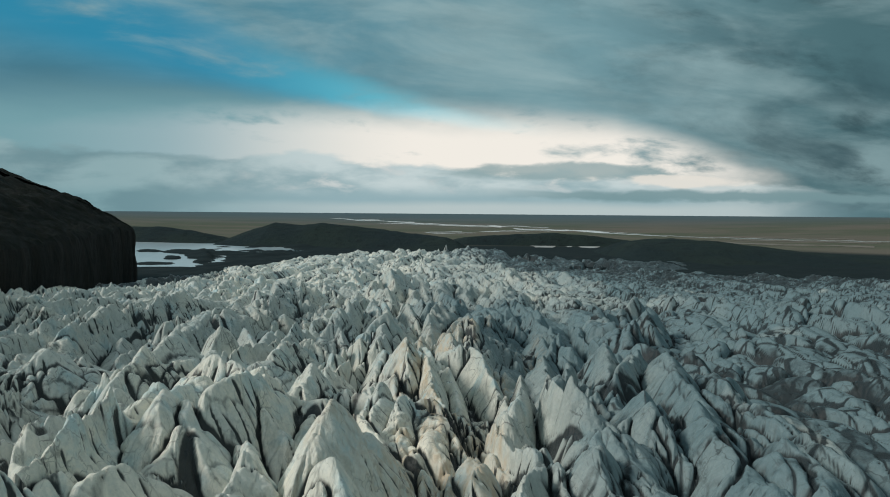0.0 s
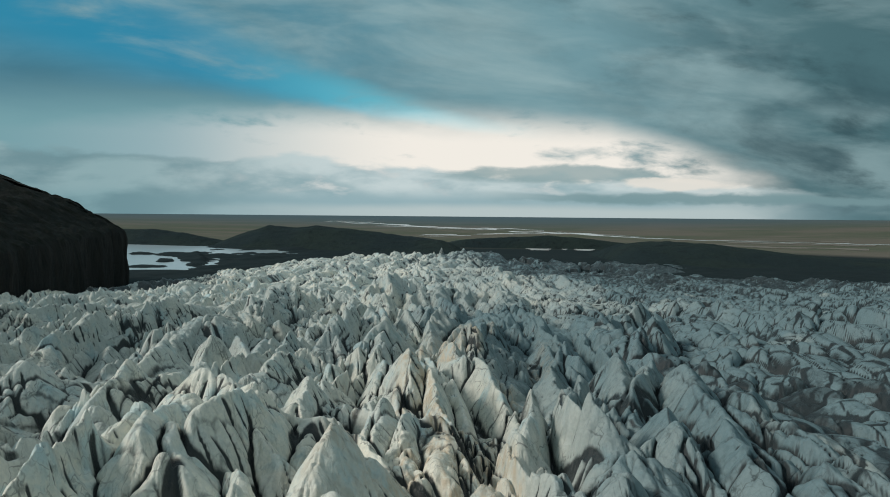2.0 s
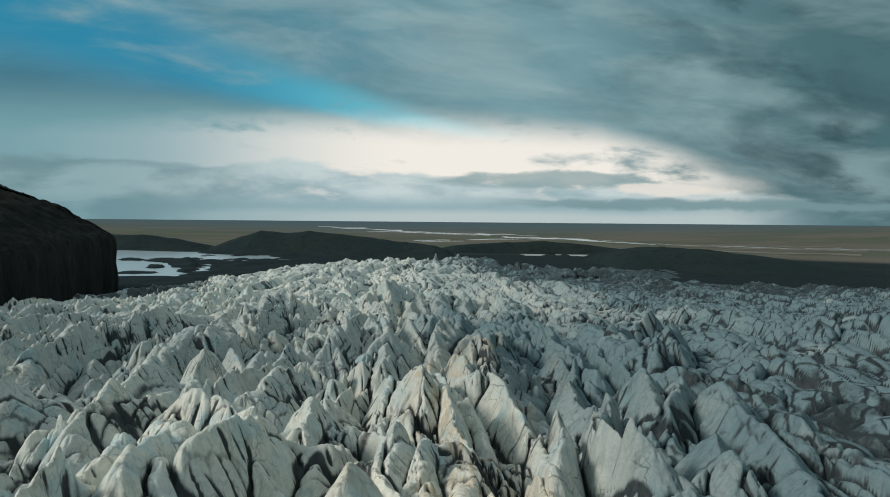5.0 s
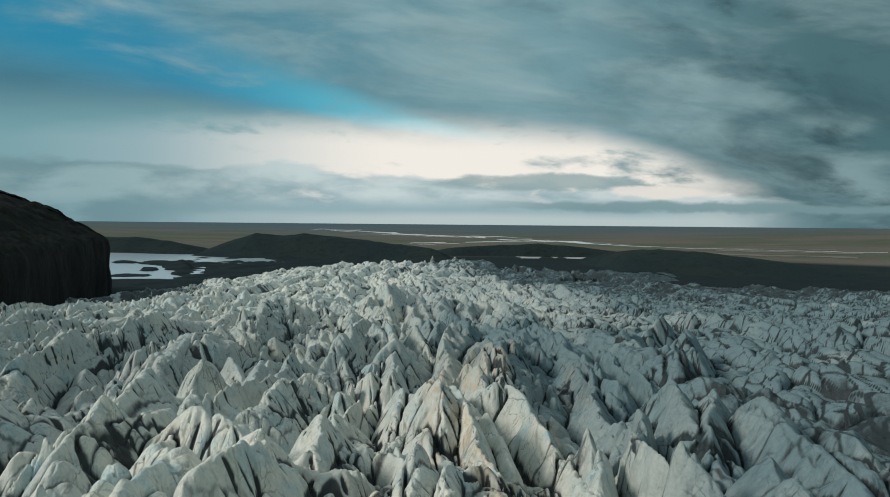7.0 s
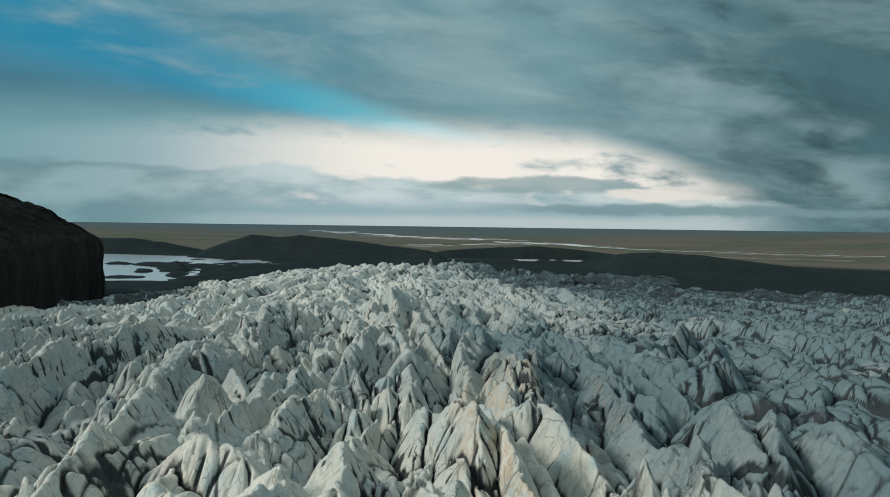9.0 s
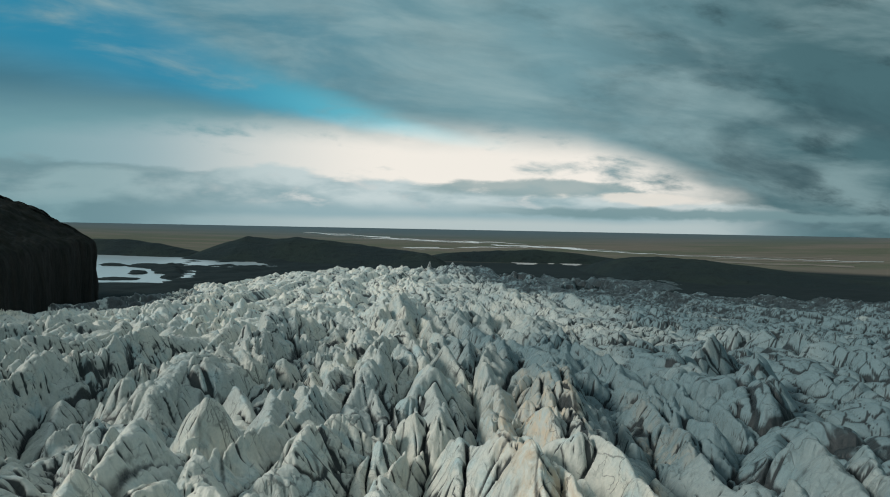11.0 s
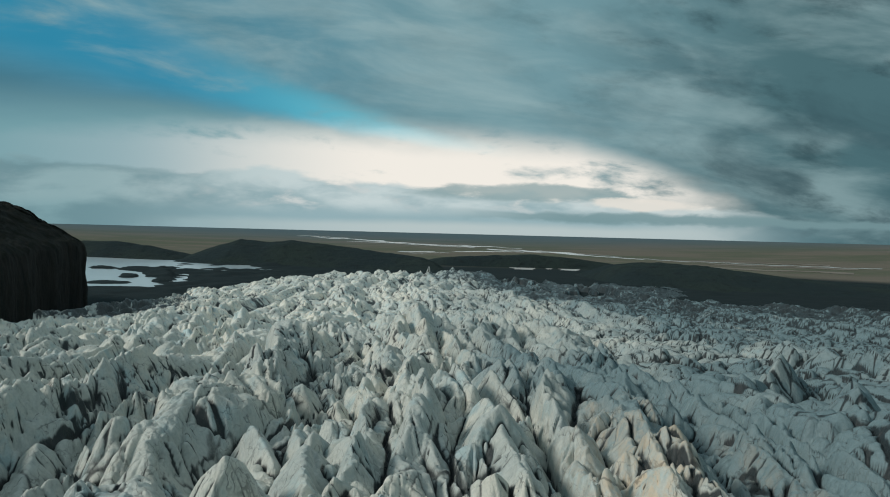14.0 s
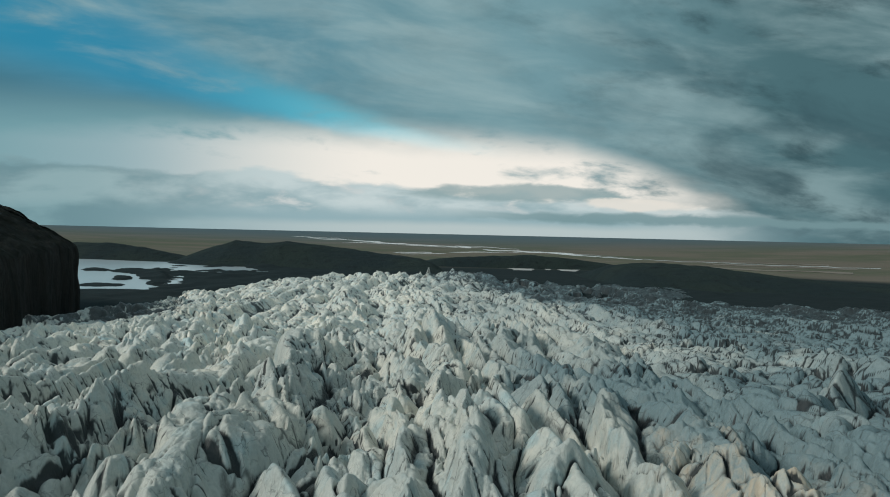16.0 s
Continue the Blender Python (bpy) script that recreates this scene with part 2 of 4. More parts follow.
def plain_soil(n, shader, where):
    s = n.add("ShaderNodeSeparateXYZ")
    n.put(s.inputs[0], where)
    a = n.noise(n.scaled(where, 0.0012, 0.004, 0.0), 1.0, 6.0, 0.6, 0.4)
    b = n.noise(n.scaled(where, 0.006, 0.03, 0.0), 1.0, 5.0, 0.65)
    c = n.mix(n.ramp(a, 0.38, 0.62), (0.150, 0.134, 0.108, 1), (0.100, 0.112, 0.078, 1))
    c = n.mix(n.m("MULTIPLY", n.ramp(b, 0.5, 0.8), 0.5), c, (0.27, 0.225, 0.18, 1))
    # bluish haze painted into the far soil, dark gravel by the ice
    c = n.mix(n.ramp(s.outputs[1], 3100.0, 4650.0), c, (0.088, 0.130, 0.146, 1))
    apart = n.m("MULTIPLY_ADD", n.m("MAXIMUM", n.m("SUBTRACT", s.outputs[0], 700.0), 0.0), 0.8, s.outputs[1])
    c = n.mix(n.ramp(apart, 2350.0, 2050.0), c, (0.016, 0.025, 0.027, 1))
    n.put(shader.inputs["Base Color"], c)
    shader.inputs["Roughness"].default_value = 0.95
    shader.inputs["Specular IOR Level"].default_value = 0.08


def water(n, shader, where):
    shader.inputs["Base Color"].default_value = (0.46, 0.54, 0.57, 1)
    shader.inputs["Roughness"].default_value = 0.2
    shader.inputs["Specular IOR Level"].default_value = 0.35
    bumped(n, shader, n.noise(where, 0.35, 3.0), 0.15, 0.25)


def silty_water(n, shader, where):
    shader.inputs["Base Color"].default_value = (0.66, 0.66, 0.64, 1)
    shader.inputs["Roughness"].default_value = 0.25
    bumped(n, shader, n.noise(where, 0.05, 3.0), 0.3, 0.2)


ICE, HEATH, CLIFF = material("glacier_ice", ice), material("dark_heath", heath), material("dark_basalt", cliff_rock)
SOIL, WATER = material("outwash_soil", plain_soil), material("meltwater", water)
SAND = material("pale_sand", lambda n, shader, where: n.put(shader.inputs["Base Color"], n.mix(
    n.noise(n.scaled(where, 0.004, 0.02, 0.0), 1.0, 4.0), (0.13, 0.10, 0.075, 1), (0.24, 0.19, 0.14, 1))))
RIVER = material("silty_meltwater", silty_water)


# ---------------------------------------------------------------- fields of numbers
def hashed(i, j, k=0):
    """Repeatable random numbers 0..1 for whole numbers i, j."""
    h = (np.asarray(i).astype(np.int64) * 374761393 + np.asarray(j).astype(np.int64) * 668265263 + k * 2147483647 + 1013) & 0xFFFFFFFF
    h = ((h ^ (h >> 13)) * 1274126177) & 0xFFFFFFFF
    h = ((h ^ (h >> 16)) * 2246822519) & 0xFFFFFFFF
    return ((h ^ (h >> 15)) & 0xFFFFFF) / float(0x1000000)


def value_noise(x, y, k=0):
    xi, yi = np.floor(x), np.floor(y)
    fx, fy = x - xi, y - yi
    fx, fy = fx * fx * (3 - 2 * fx), fy * fy * (3 - 2 * fy)
    a, b = hashed(xi, yi, k), hashed(xi + 1, yi, k)
    c, d = hashed(xi, yi + 1, k), hashed(xi + 1, yi + 1, k)
    return (a + (b - a) * fx) * (1 - fy) + (c + (d - c) * fx) * fy - 0.5


def fractal(x, y, octaves=4, k=0, gain=0.5):
    out, amp = 0.0, 1.0
    for o in range(octaves):
        out = out + amp * value_noise(x, y, k + o)
        x, y, amp = x * 2.03 + 11.7, y * 2.03 - 5.3, amp * gain
    return out


def smooth(v, lo, hi):
    f = np.clip((v - lo) / (hi - lo), 0, 1)
    return f * f * (3 - 2 * f)


def grid_faces(rows, cols):
    a = (np.arange(rows - 1)[:, None] * cols + np.arange(cols - 1)[None, :]).ravel()
    return np.stack([a, a + 1, a + cols + 1, a + cols], 1)


def mesh_from(name, verts, faces, mat, attributes=None, shade=True):
    me = bpy.data.meshes.new(name)
    me.vertices.add(len(verts))
    me.vertices.foreach_set("co", np.ascontiguousarray(verts, dtype=np.float32).ravel())
    me.loops.add(faces.size)
    me.loops.foreach_set("vertex_index", np.ascontiguousarray(faces, dtype=np.int32).ravel())
    me.polygons.add(len(faces))
    me.polygons.foreach_set("loop_start", np.arange(len(faces), dtype=np.int32) * faces.shape[1])
    me.polygons.foreach_set("use_smooth", np.full(len(faces), shade))
    me.update(calc_edges=True)
    for key, values in (attributes or {}).items():
        me.attributes.new(key, "FLOAT", "POINT").data.foreach_set("value", np.ascontiguousarray(values, dtype=np.float32))
    me.materials.append(mat)
    return me


# ---------------------------------------------------------------- the outwash plain
def plain_height(d):
    """Height of the land at d metres from the start; it lifts gently so that it meets the skyline at 4.9 km."""
    return 98.0 * np.clip((d - 2400.0) / 2500.0, 0, 1) ** 1.15


def on_plain(u, v):
    """The place on the plain seen from the start at the bearing u (sideways per metre ahead) and v below level."""
    ahead = np.linspace(900.0, 4850.0, 6000)
    drop = (EYE_HEIGHT - plain_height(ahead * math.sqrt(1 + u * u))) / ahead
    y = float(np.interp(-v, -drop, ahead))
    return u * y, y


LAKE_BED = [(-0.47, 0.051, 0.13, 0.0090), (-0.345, 0.0470, 0.085, 0.0050), (-0.43, 0.066, 0.078, 0.0150), (-0.25, 0.0545, 0.03, 0.0030), (-0.375, 0.0735, 0.03, 0.0028)]
ISLANDS = [(-0.437, 0.0590, 0.017, 0.0014), (-0.388, 0.0605, 0.030, 0.0032), (-0.352, 0.0650, 0.028, 0.0058), (-0.345, 0.0735, 0.025, 0.004), (-0.43, 0.0775, 0.036, 0.0026),
           (-0.402, 0.0685, 0.018, 0.0020), (-0.31, 0.0560, 0.026, 0.0022)]


def land_height(x, y):
    """The plain with the hummocky moraine before the ice and the bed and islands of the lake."""
    r = np.hypot(x, y)
    ahead = np.maximum(y, 1.0)
    u, v = x / ahead, EYE_HEIGHT / ahead
    bumps = fractal(x / 70, y / 110, 5, 261, 0.55)
    rough = np.where(x < 0, 1.3 + 10.0 * bumps, 3.0 + 7.0 * bumps) * smooth(y, 900, 1150) * np.where(x < 0, smooth(r, 2150, 2050), smooth(r, 1850, 1550))
    wu, wv = u + 0.014 * fractal(x / 50, y / 160, 4, 271), v + 0.0028 * fractal(x / 60, y / 120, 4, 281)
    bed, isle = np.zeros(x.shape), np.zeros(x.shape)
    for field, forms in ((bed, LAKE_BED), (isle, ISLANDS)):
        for cu, cv, ru, rv in forms:
            e = np.sqrt(((wu - cu) / ru) ** 2 + ((wv - cv) / rv) ** 2)
            field[...] = np.maximum(field, smooth(e, 1.12, 0.85))
    rough = rough * (1 - bed) - 2.0 * bed + np.where(bed > 0, (4.5 + 4 * bumps) * isle, 0.0)
    rough = np.maximum(rough, np.where(bed > 0.5, -2.0, 0.0) * (y > 1))
    return plain_height(r) + np.where(y > 600, rough, 0.0)


def build_ground():
    angle = np.concatenate([np.linspace(-math.pi, -0.72, 120)[:-1], np.arange(-0.72, 0.8, 0.0048), np.linspace(0.8, math.pi, 120)])
    r = np.concatenate([np.linspace(0.0, 850.0, 12), np.exp(np.arange(math.log(870), math.log(2500), 0.006)), np.linspace(2510.0, 4940.0, 80)])
    R, A = np.meshgrid(r, angle, indexing="ij")
    X, Y = R * np.sin(A), R * np.cos(A)
    Z = land_height(X, Y)
    me = mesh_from("ground", np.stack([X, Y, Z], -1).reshape(-1, 3), grid_faces(*R.shape)[:, ::-1], SOIL)
    tagged(new("ground", me), "flat brown and olive outwash plain running to the horizon", "ground", kind="structure")


build_ground()


# ---------------------------------------------------------------- glacier
def ice_level(x, y):
    """The level of the tops of the ice."""
    z = np.interp(y, [-400, 0, 120, 240, 330, 450, 560, 900, 1250, 1500], [80, 71, 69, 65, 60, 53, 47, 34, 29, 24])
    z = z - np.where(x > 0, 0.036 * np.minimum(x, 330) * smooth(y, 250, 450) * smooth(x / np.maximum(y, 1), 0.04, 0.14), -0.006 * x)
    z = z - 14 * smooth(-x, 300, 400) * smooth(y, 500, 800) - 7 * smooth(-x, 110, 220) * smooth(y, 150, 350) * smooth(y, 1000, 700)
    z = z + 12 * np.exp(-((x - 85) / 60) ** 2 - ((y - 1360) / 80) ** 2)
    z = z - 8 * smooth(-x, 150, 290) * smooth(y, 300, 600) - 6 * smooth(-x / np.maximum(y, 1), 0.20, 0.27) * smooth(y, 750, 950)
    return z


def ice_cover(x, y):
    """1 on the ice, falling to 0 at its margin."""
    wob = fractal(x / 90, y / 90, 4, 31) * 90
    edge = np.interp(x, [-500, -430, -400, -330, -200, 0, 100, 118, 145, 236, 350, 437, 520, 620, 900],
                     [600, 850, 1000, 1230, 1400, 1440, 1430, 1350, 1090, 1060, 1030, 990, 950, 910, 880])
    main = smooth(edge + wob * 0.5 - y, 0, 80)
    # dirty remnants out on the moraine
    isle = 0.85 * smooth(fractal(x / 45, y / 75, 4, 35), -0.14, 0.08) * smooth(x, 110, 150) * smooth(y, 1480, 1360) * smooth(x / np.maximum(y, 1), 0.42, 0.30)
    return np.maximum(main, isle) * smooth(x + wob * 0.3, -460, -400)


SERACS = []


def serac(x, y, top, turn, length, drop, left=0.0, right=0.0, front=1.7):
    """A fin of ice: its peak, the way its crest runs down from there (degrees, 0 towards -y, 90 towards +x), the crest's length and fall,
    and how steep its left, right and front faces are."""
    n = len(SERACS)
    blade = 1.0 + 0.45 * math.exp(-((x - 5) / 26) ** 2)
    left = left or blade * 1.05 + 0.75 * float(hashed(np.array(n), np.array(1), 5))
    right = right or blade * 1.05 + 0.75 * float(hashed(np.array(n), np.array(2), 5))
    SERACS.append((x, y, top, radians(turn), max(length, 1.0), drop, left, right, front))


serac(-42.0, 71.4, 72.4, -7, 5.7, 0.3)
serac(-12.5, 76.7, 71.2, 24, 5.0, 2.6)
serac(-37.0, 76.8, 71.1, -18, 6.7, 0.8)
serac(-14.6, 87.2, 74.2, -10, 4.9, 0.7)
serac(-36.3, 88.6, 71.8, -4, 6.3, 3.8)
serac(21.3, 90.0, 68.9, 6, 6.0, 3.3)
serac(46.8, 91.1, 67.7, 4, 6.1, 2.4)
serac(16.0, 91.9, 65.9, 8, 5.4, 1.9)
serac(14.9, 98.2, 65.6, 1, 5.5, 2.9)
serac(-36.6, 98.7, 72.5, 10, 10.1, 1.7)
serac(-5.1, 102.6, 63.1, 19, 5.9, 3.2)
serac(34.1, 103.5, 68.6, 24, 10.4, 7.5)
serac(21.2, 107.3, 65.7, 20, 6.0, 2.3)
serac(-28.4, 107.5, 69.4, 46, 5.2, 2.9)
serac(0.5, 108.1, 60.6, 25, 6.4, 3.3)
serac(29.5, 108.3, 66.8, 125, 7.2, -0.6)
serac(-41.2, 109.1, 73.1, 6, 18.2, -0.5)
serac(36.8, 109.7, 67.1, 7, 5.8, 2.3)
serac(41.9, 109.9, 70.2, -5, 19.0, 4.9)
serac(-32.0, 110.2, 73.7, -14, 10.8, -0.3)
serac(-13.8, 111.4, 67.2, 35, 8.6, 2.0)
serac(-56.9, 115.7, 69.7, -12, 6.8, 3.7)
serac(1.1, 116.7, 61.2, 7, 8.4, 2.8)
serac(35.4, 116.8, 70.4, -10, 11.8, 0.6)
serac(12.5, 117.3, 62.0, 16, 7.4, 6.3)
serac(-31.1, 117.9, 73.1, 130, 5.6, 6.5)
serac(24.4, 119.1, 65.1, -2, 19.0, -1.2)
serac(-74.0, 120.9, 63.9, -2, 5.5, 1.3)
serac(1.4, 122.7, 62.8, 24, 8.3, 7.9)
serac(48.9, 124.2, 67.8, 14, 6.0, 0.8)
serac(-11.6, 125.5, 67.8, -3, 11.4, 1.4)
serac(21.3, 127.7, 64.3, 25, 5.7, 0.5)
serac(-23.2, 129.4, 65.0, 2, 17.9, 0.7)
serac(-7.6, 131.2, 64.1, 6, 10.2, 2.5)
serac(-44.8, 133.4, 71.2, 66, 6.5, 0.8)
serac(-60.3, 135.1, 73.5, 6, 17.4, 3.9)
serac(-10.5, 137.5, 67.2, 12, 8.0, 2.7)
serac(-19.9, 138.8, 64.0, 19, 5.8, 5.0)
serac(36.8, 139.0, 67.5, -27, 22.4, 4.5)
serac(-27.3, 140.3, 68.5, 1, 13.6, 0.4)
serac(46.6, 144.6, 70.0, -1, 41.5, 3.8)
serac(30.8, 144.8, 63.8, 17, 5.3, 0.7)
serac(-8.0, 145.0, 72.9, 2, 6.4, 6.4)
serac(-4.6, 146.4, 69.0, 13, 24.8, 6.4)
serac(22.3, 149.9, 58.3, -16, 14.6, -0.1)
serac(-90.2, 151.9, 70.5, -19, 7.6, 3.4)
serac(0.0, 155.5, 64.8, 10, 30.5, 5.5)
serac(-62.1, 156.0, 72.2, 3, 31.8, 1.3)
serac(46.2, 160.8, 67.2, -24, 28.4, -1.4)
serac(-9.9, 163.6, 69.9, -158, 12.4, 6.6)
serac(39.5, 164.5, 67.3, -10, 30.4, -0.5)
serac(4.0, 172.0, 66.5, 47, 15.3, 16.5)
serac(-14.8, 173.8, 64.9, -9, 11.5, 3.8)
serac(44.1, 173.8, 63.4, 18, 8.1, 5.5)
serac(-41.3, 174.7, 66.5, -1, 11.2, -0.2)
serac(-94.4, 175.2, 65.9, 13, 6.3, 2.9)
serac(65.2, 176.0, 65.5, 34, 20.9, 20.5)
serac(-28.8, 176.3, 62.3, -23, 7.1, 5.7)
serac(6.2, 177.6, 65.7, 10, 33.1, 2.9)
serac(27.5, 178.7, 58.4, 27, 6.9, 1.8)
serac(-61.2, 182.5, 68.0, -7, 6.2, 7.0)
serac(-43.7, 184.7, 64.2, 49, 7.4, 5.4)
serac(0.7, 185.8, 66.1, 16, 6.8, 4.2)
serac(53.7, 186.4, 64.6, 29, 6.6, 0.9)
serac(32.9, 187.0, 61.2, 27, 6.1, 3.2)
serac(-24.0, 187.6, 65.4, 13, 7.0, 8.8)
serac(47.0, 188.2, 62.0, -30, 21.4, -0.4)
serac(96.1, 196.6, 55.8, -64, 5.7, 5.3)
serac(0.6, 198.8, 65.2, -143, 8.2, 7.3)
serac(7.5, 200.8, 67.0, -3, 26.1, 1.5)
serac(-48.2, 202.2, 60.8, 28, 6.1, 7.1)
serac(34.5, 202.3, 60.7, 12, 11.1, -1.3)
serac(-52.2, 206.2, 63.7, 3, 18.3, 0.5)
serac(38.0, 208.1, 59.3, 37, 12.2, 8.3)
serac(100.3, 210.9, 54.7, -36, 10.4, 7.2)
serac(118.9, 213.9, 58.7, -32, 23.9, 2.0)
serac(-19.9, 215.5, 68.0, -34, 7.7, 4.2)
serac(-53.5, 216.5, 61.8, -14, 6.9, 8.9)
serac(-90.4, 216.5, 65.0, -20, 12.0, 12.5)
serac(5.2, 216.9, 64.7, -9, 11.5, 0.3)
serac(30.7, 217.1, 59.8, 4, 16.7, -0.1)
serac(52.1, 217.3, 60.8, -146, 4.1, 3.8)
serac(-105.1, 219.9, 58.8, 18, 18.6, -0.5)
serac(-86.0, 221.2, 62.8, 175, 11.2, 4.1)
serac(-49.9, 223.0, 58.8, 12, 6.2, 6.0)
serac(-65.6, 223.1, 61.8, 25, 12.7, 4.1)
serac(-57.8, 224.9, 59.6, 14, 10.8, -0.7)
serac(3.9, 227.7, 63.6, -48, 10.6, 5.3)
serac(-19.7, 227.7, 65.9, 1, 40.2, 1.2)
serac(113.3, 227.9, 59.0, -27, 35.5, 2.8)
serac(34.6, 229.5, 57.3, 37, 8.0, 2.9)
serac(-77.6, 230.0, 63.9, -10, 6.6, 6.2)
serac(-15.1, 230.1, 62.5, 0, 32.4, 0.4)
serac(-43.2, 230.2, 56.2, 41, 5.7, 3.8)
serac(-22.9, 231.7, 61.6, -55, 5.8, 0.0)
serac(-78.7, 235.2, 61.4, 35, 6.7, 5.5)
serac(4.7, 235.8, 60.8, -84, 6.6, 3.8)
serac(63.8, 237.1, 62.9, -13, 28.4, -0.9)
serac(46.5, 237.3, 52.8, 31, 8.5, 7.1)
serac(-41.2, 237.9, 56.6, 15, 14.0, 1.0)
serac(17.6, 238.4, 63.3, 30, 11.2, 20.3)
serac(67.8, 241.2, 62.5, -16, 29.9, -1.3)
serac(-48.4, 241.5, 55.7, 2, 5.3, 4.6)
serac(35.3, 241.6, 54.8, 42, 9.0, 6.7)
serac(-42.3, 244.4, 55.2, 31, 8.5, 12.5)
serac(6.9, 244.7, 60.7, 35, 9.3, 1.9)
serac(25.7, 246.4, 62.7, 45, 6.1, 5.4)
serac(15.2, 248.4, 64.7, 1, 20.4, -0.5)
serac(-85.5, 252.0, 60.8, 42, 5.8, 6.0)
serac(21.8, 252.8, 61.8, 20, 8.2, 9.0)
serac(15.9, 254.6, 63.9, -159, 19.4, 4.8)
serac(77.0, 255.1, 64.2, -15, 19.9, 1.4)
serac(-66.8, 255.4, 58.8, 34, 5.8, 6.1)
serac(-47.2, 255.4, 54.6, -1, 24.3, -1.0)
serac(-40.5, 259.2, 57.1, -8, 11.9, 1.6)
serac(-13.5, 262.4, 64.4, 13, 22.2, 6.6)
serac(21.4, 265.4, 60.4, 26, 12.1, 22.9)
serac(-25.8, 266.7, 61.4, 42, 8.8, 13.3)
serac(-62.9, 267.2, 59.7, 48, 9.6, 11.5)
serac(39.9, 267.4, 50.8, 37, 7.4, 3.9)
serac(3.1, 272.0, 57.3, -7, 18.4, 1.0)
serac(-28.0, 272.1, 59.8, 45, 10.7, 18.5)
serac(-45.4, 274.2, 55.2, 2, 27.6, 2.7)
serac(-74.6, 274.7, 57.1, -13, 6.6, 6.1)
serac(-63.5, 277.0, 57.0, 39, 11.1, 13.4)
serac(-107.1, 280.1, 58.1, 16, 19.6, 2.1)
serac(46.5, 283.1, 49.5, 30, 8.7, 4.9)
serac(-10.4, 284.5, 64.1, 14, 19.7, 11.6)
serac(-34.8, 284.7, 53.1, 60, 16.1, 5.3)
serac(-91.5, 284.8, 52.2, 42, 5.8, 3.2)
serac(-103.6, 287.2, 60.0, 29, 17.0, 3.9)
serac(115.3, 288.1, 52.9, 34, 11.0, 8.0)
serac(59.2, 288.6, 51.7, -16, 25.0, 0.4)
serac(-6.0, 290.3, 63.0, -1, 26.9, 1.8)
serac(66.6, 291.9, 58.3, 165, 20.8, 6.3)
serac(-113.6, 293.0, 55.8, -17, 7.4, 7.3)
serac(-28.9, 298.2, 55.4, 28, 8.6, 9.7)
serac(-108.3, 300.2, 56.6, 66, 7.6, 4.9)
serac(-39.4, 305.9, 50.7, 24, 26.8, 0.9)
serac(86.3, 306.1, 60.5, -48, 22.5, 3.0)
serac(-127.7, 306.2, 53.2, 18, 6.9, 10.0)
serac(-55.9, 311.1, 50.8, -9, 6.3, 7.9)
serac(89.3, 315.5, 58.3, 32, 8.8, 2.5)
serac(5.6, 318.7, 59.6, 39, 11.6, 15.2)
serac(-35.1, 321.4, 56.0, 3, 32.1, 1.6)
serac(-156.1, 321.7, 61.4, -3, 11.7, 2.9)
serac(69.2, 322.9, 49.4, 37, 12.1, 1.9)
serac(-22.3, 323.2, 54.5, 32, 10.1, 12.6)
serac(-3.3, 324.1, 57.8, 40, 12.1, 16.6)
serac(7.8, 325.4, 58.4, 34, 12.1, 13.8)
serac(-88.8, 331.2, 57.3, 25, 6.7, 9.8)
serac(181.6, 333.0, 55.3, -49, 27.3, 4.9)
serac(-78.5, 337.3, 48.7, 45, 7.3, 10.8)
serac(35.5, 338.2, 58.1, 44, 12.4, 19.4)
serac(-162.5, 340.7, 54.9, -26, 9.2, 9.5)
serac(108.9, 342.6, 49.8, 42, 11.1, 6.3)
serac(-58.7, 347.7, 52.1, -13, 22.2, 2.9)
serac(157.2, 353.8, 39.5, -65, 7.7, 9.6)
serac(120.3, 356.0, 55.3, 46, 17.2, 15.9)
serac(-151.5, 357.9, 50.1, 52, 7.4, 13.0)
serac(-163.3, 358.6, 50.7, -29, 11.9, 14.8)
serac(-168.4, 366.4, 49.3, -39, 15.9, 9.5)
serac(139.9, 366.8, 43.6, 32, 9.4, 7.5)
serac(-123.1, 368.9, 50.9, -4, 5.4, 4.7)
serac(-155.9, 371.3, 48.4, 13, 8.2, 18.1)
serac(-49.2, 374.7, 53.5, -2, 34.8, 1.9)
serac(-86.8, 377.4, 51.5, 38, 11.3, 21.0)
serac(-174.5, 380.5, 49.8, -36, 12.9, 9.9)
serac(-107.0, 380.6, 51.8, -35, 8.6, 7.5)
serac(40.7, 382.5, 54.3, 52, 16.4, 20.4)
serac(-164.5, 418.6, 51.9, 65, 8.9, 11.8)
serac(56.2, 425.9, 45.9, 52, 21.6, 11.0)
serac(-75.8, 432.3, 39.6, 38, 6.5, 9.6)
serac(-93.2, 454.5, 43.3, 65, 18.7, 22.6)

serac(2, 1372, 43, 0, 7, 4, 3.2, 3.2, 3.0)
serac(-14, 1380, 39, 10, 8, 4, 2.6, 2.6, 2.6)
serac(46, 1360, 38, 0, 12, 5, 1.6, 1.6, 2.0)


def zigzag(phase, peak=0.5):
    """0 in the creases, 1 on the crests of a folded sheet."""
    f = phase - np.floor(phase)
    return np.where(f < peak, f / peak, (1 - f) / (1 - peak))


def grooves(q, row, size, k):
    """Runnels at right angles to a crest, by the way q along it: 0 in their beds, 1 on the ribs between them."""
    wave = np.abs(value_noise(q / size, row, k)) * 2.0 + np.abs(value_noise(q / (0.42 * size), row, k + 3)) * 0.8
    return np.clip(wave, 0, 1)


def bulge(rib):
    """A rounded rib between narrow beds."""
    return 1.3 * rib / (0.3 + rib)


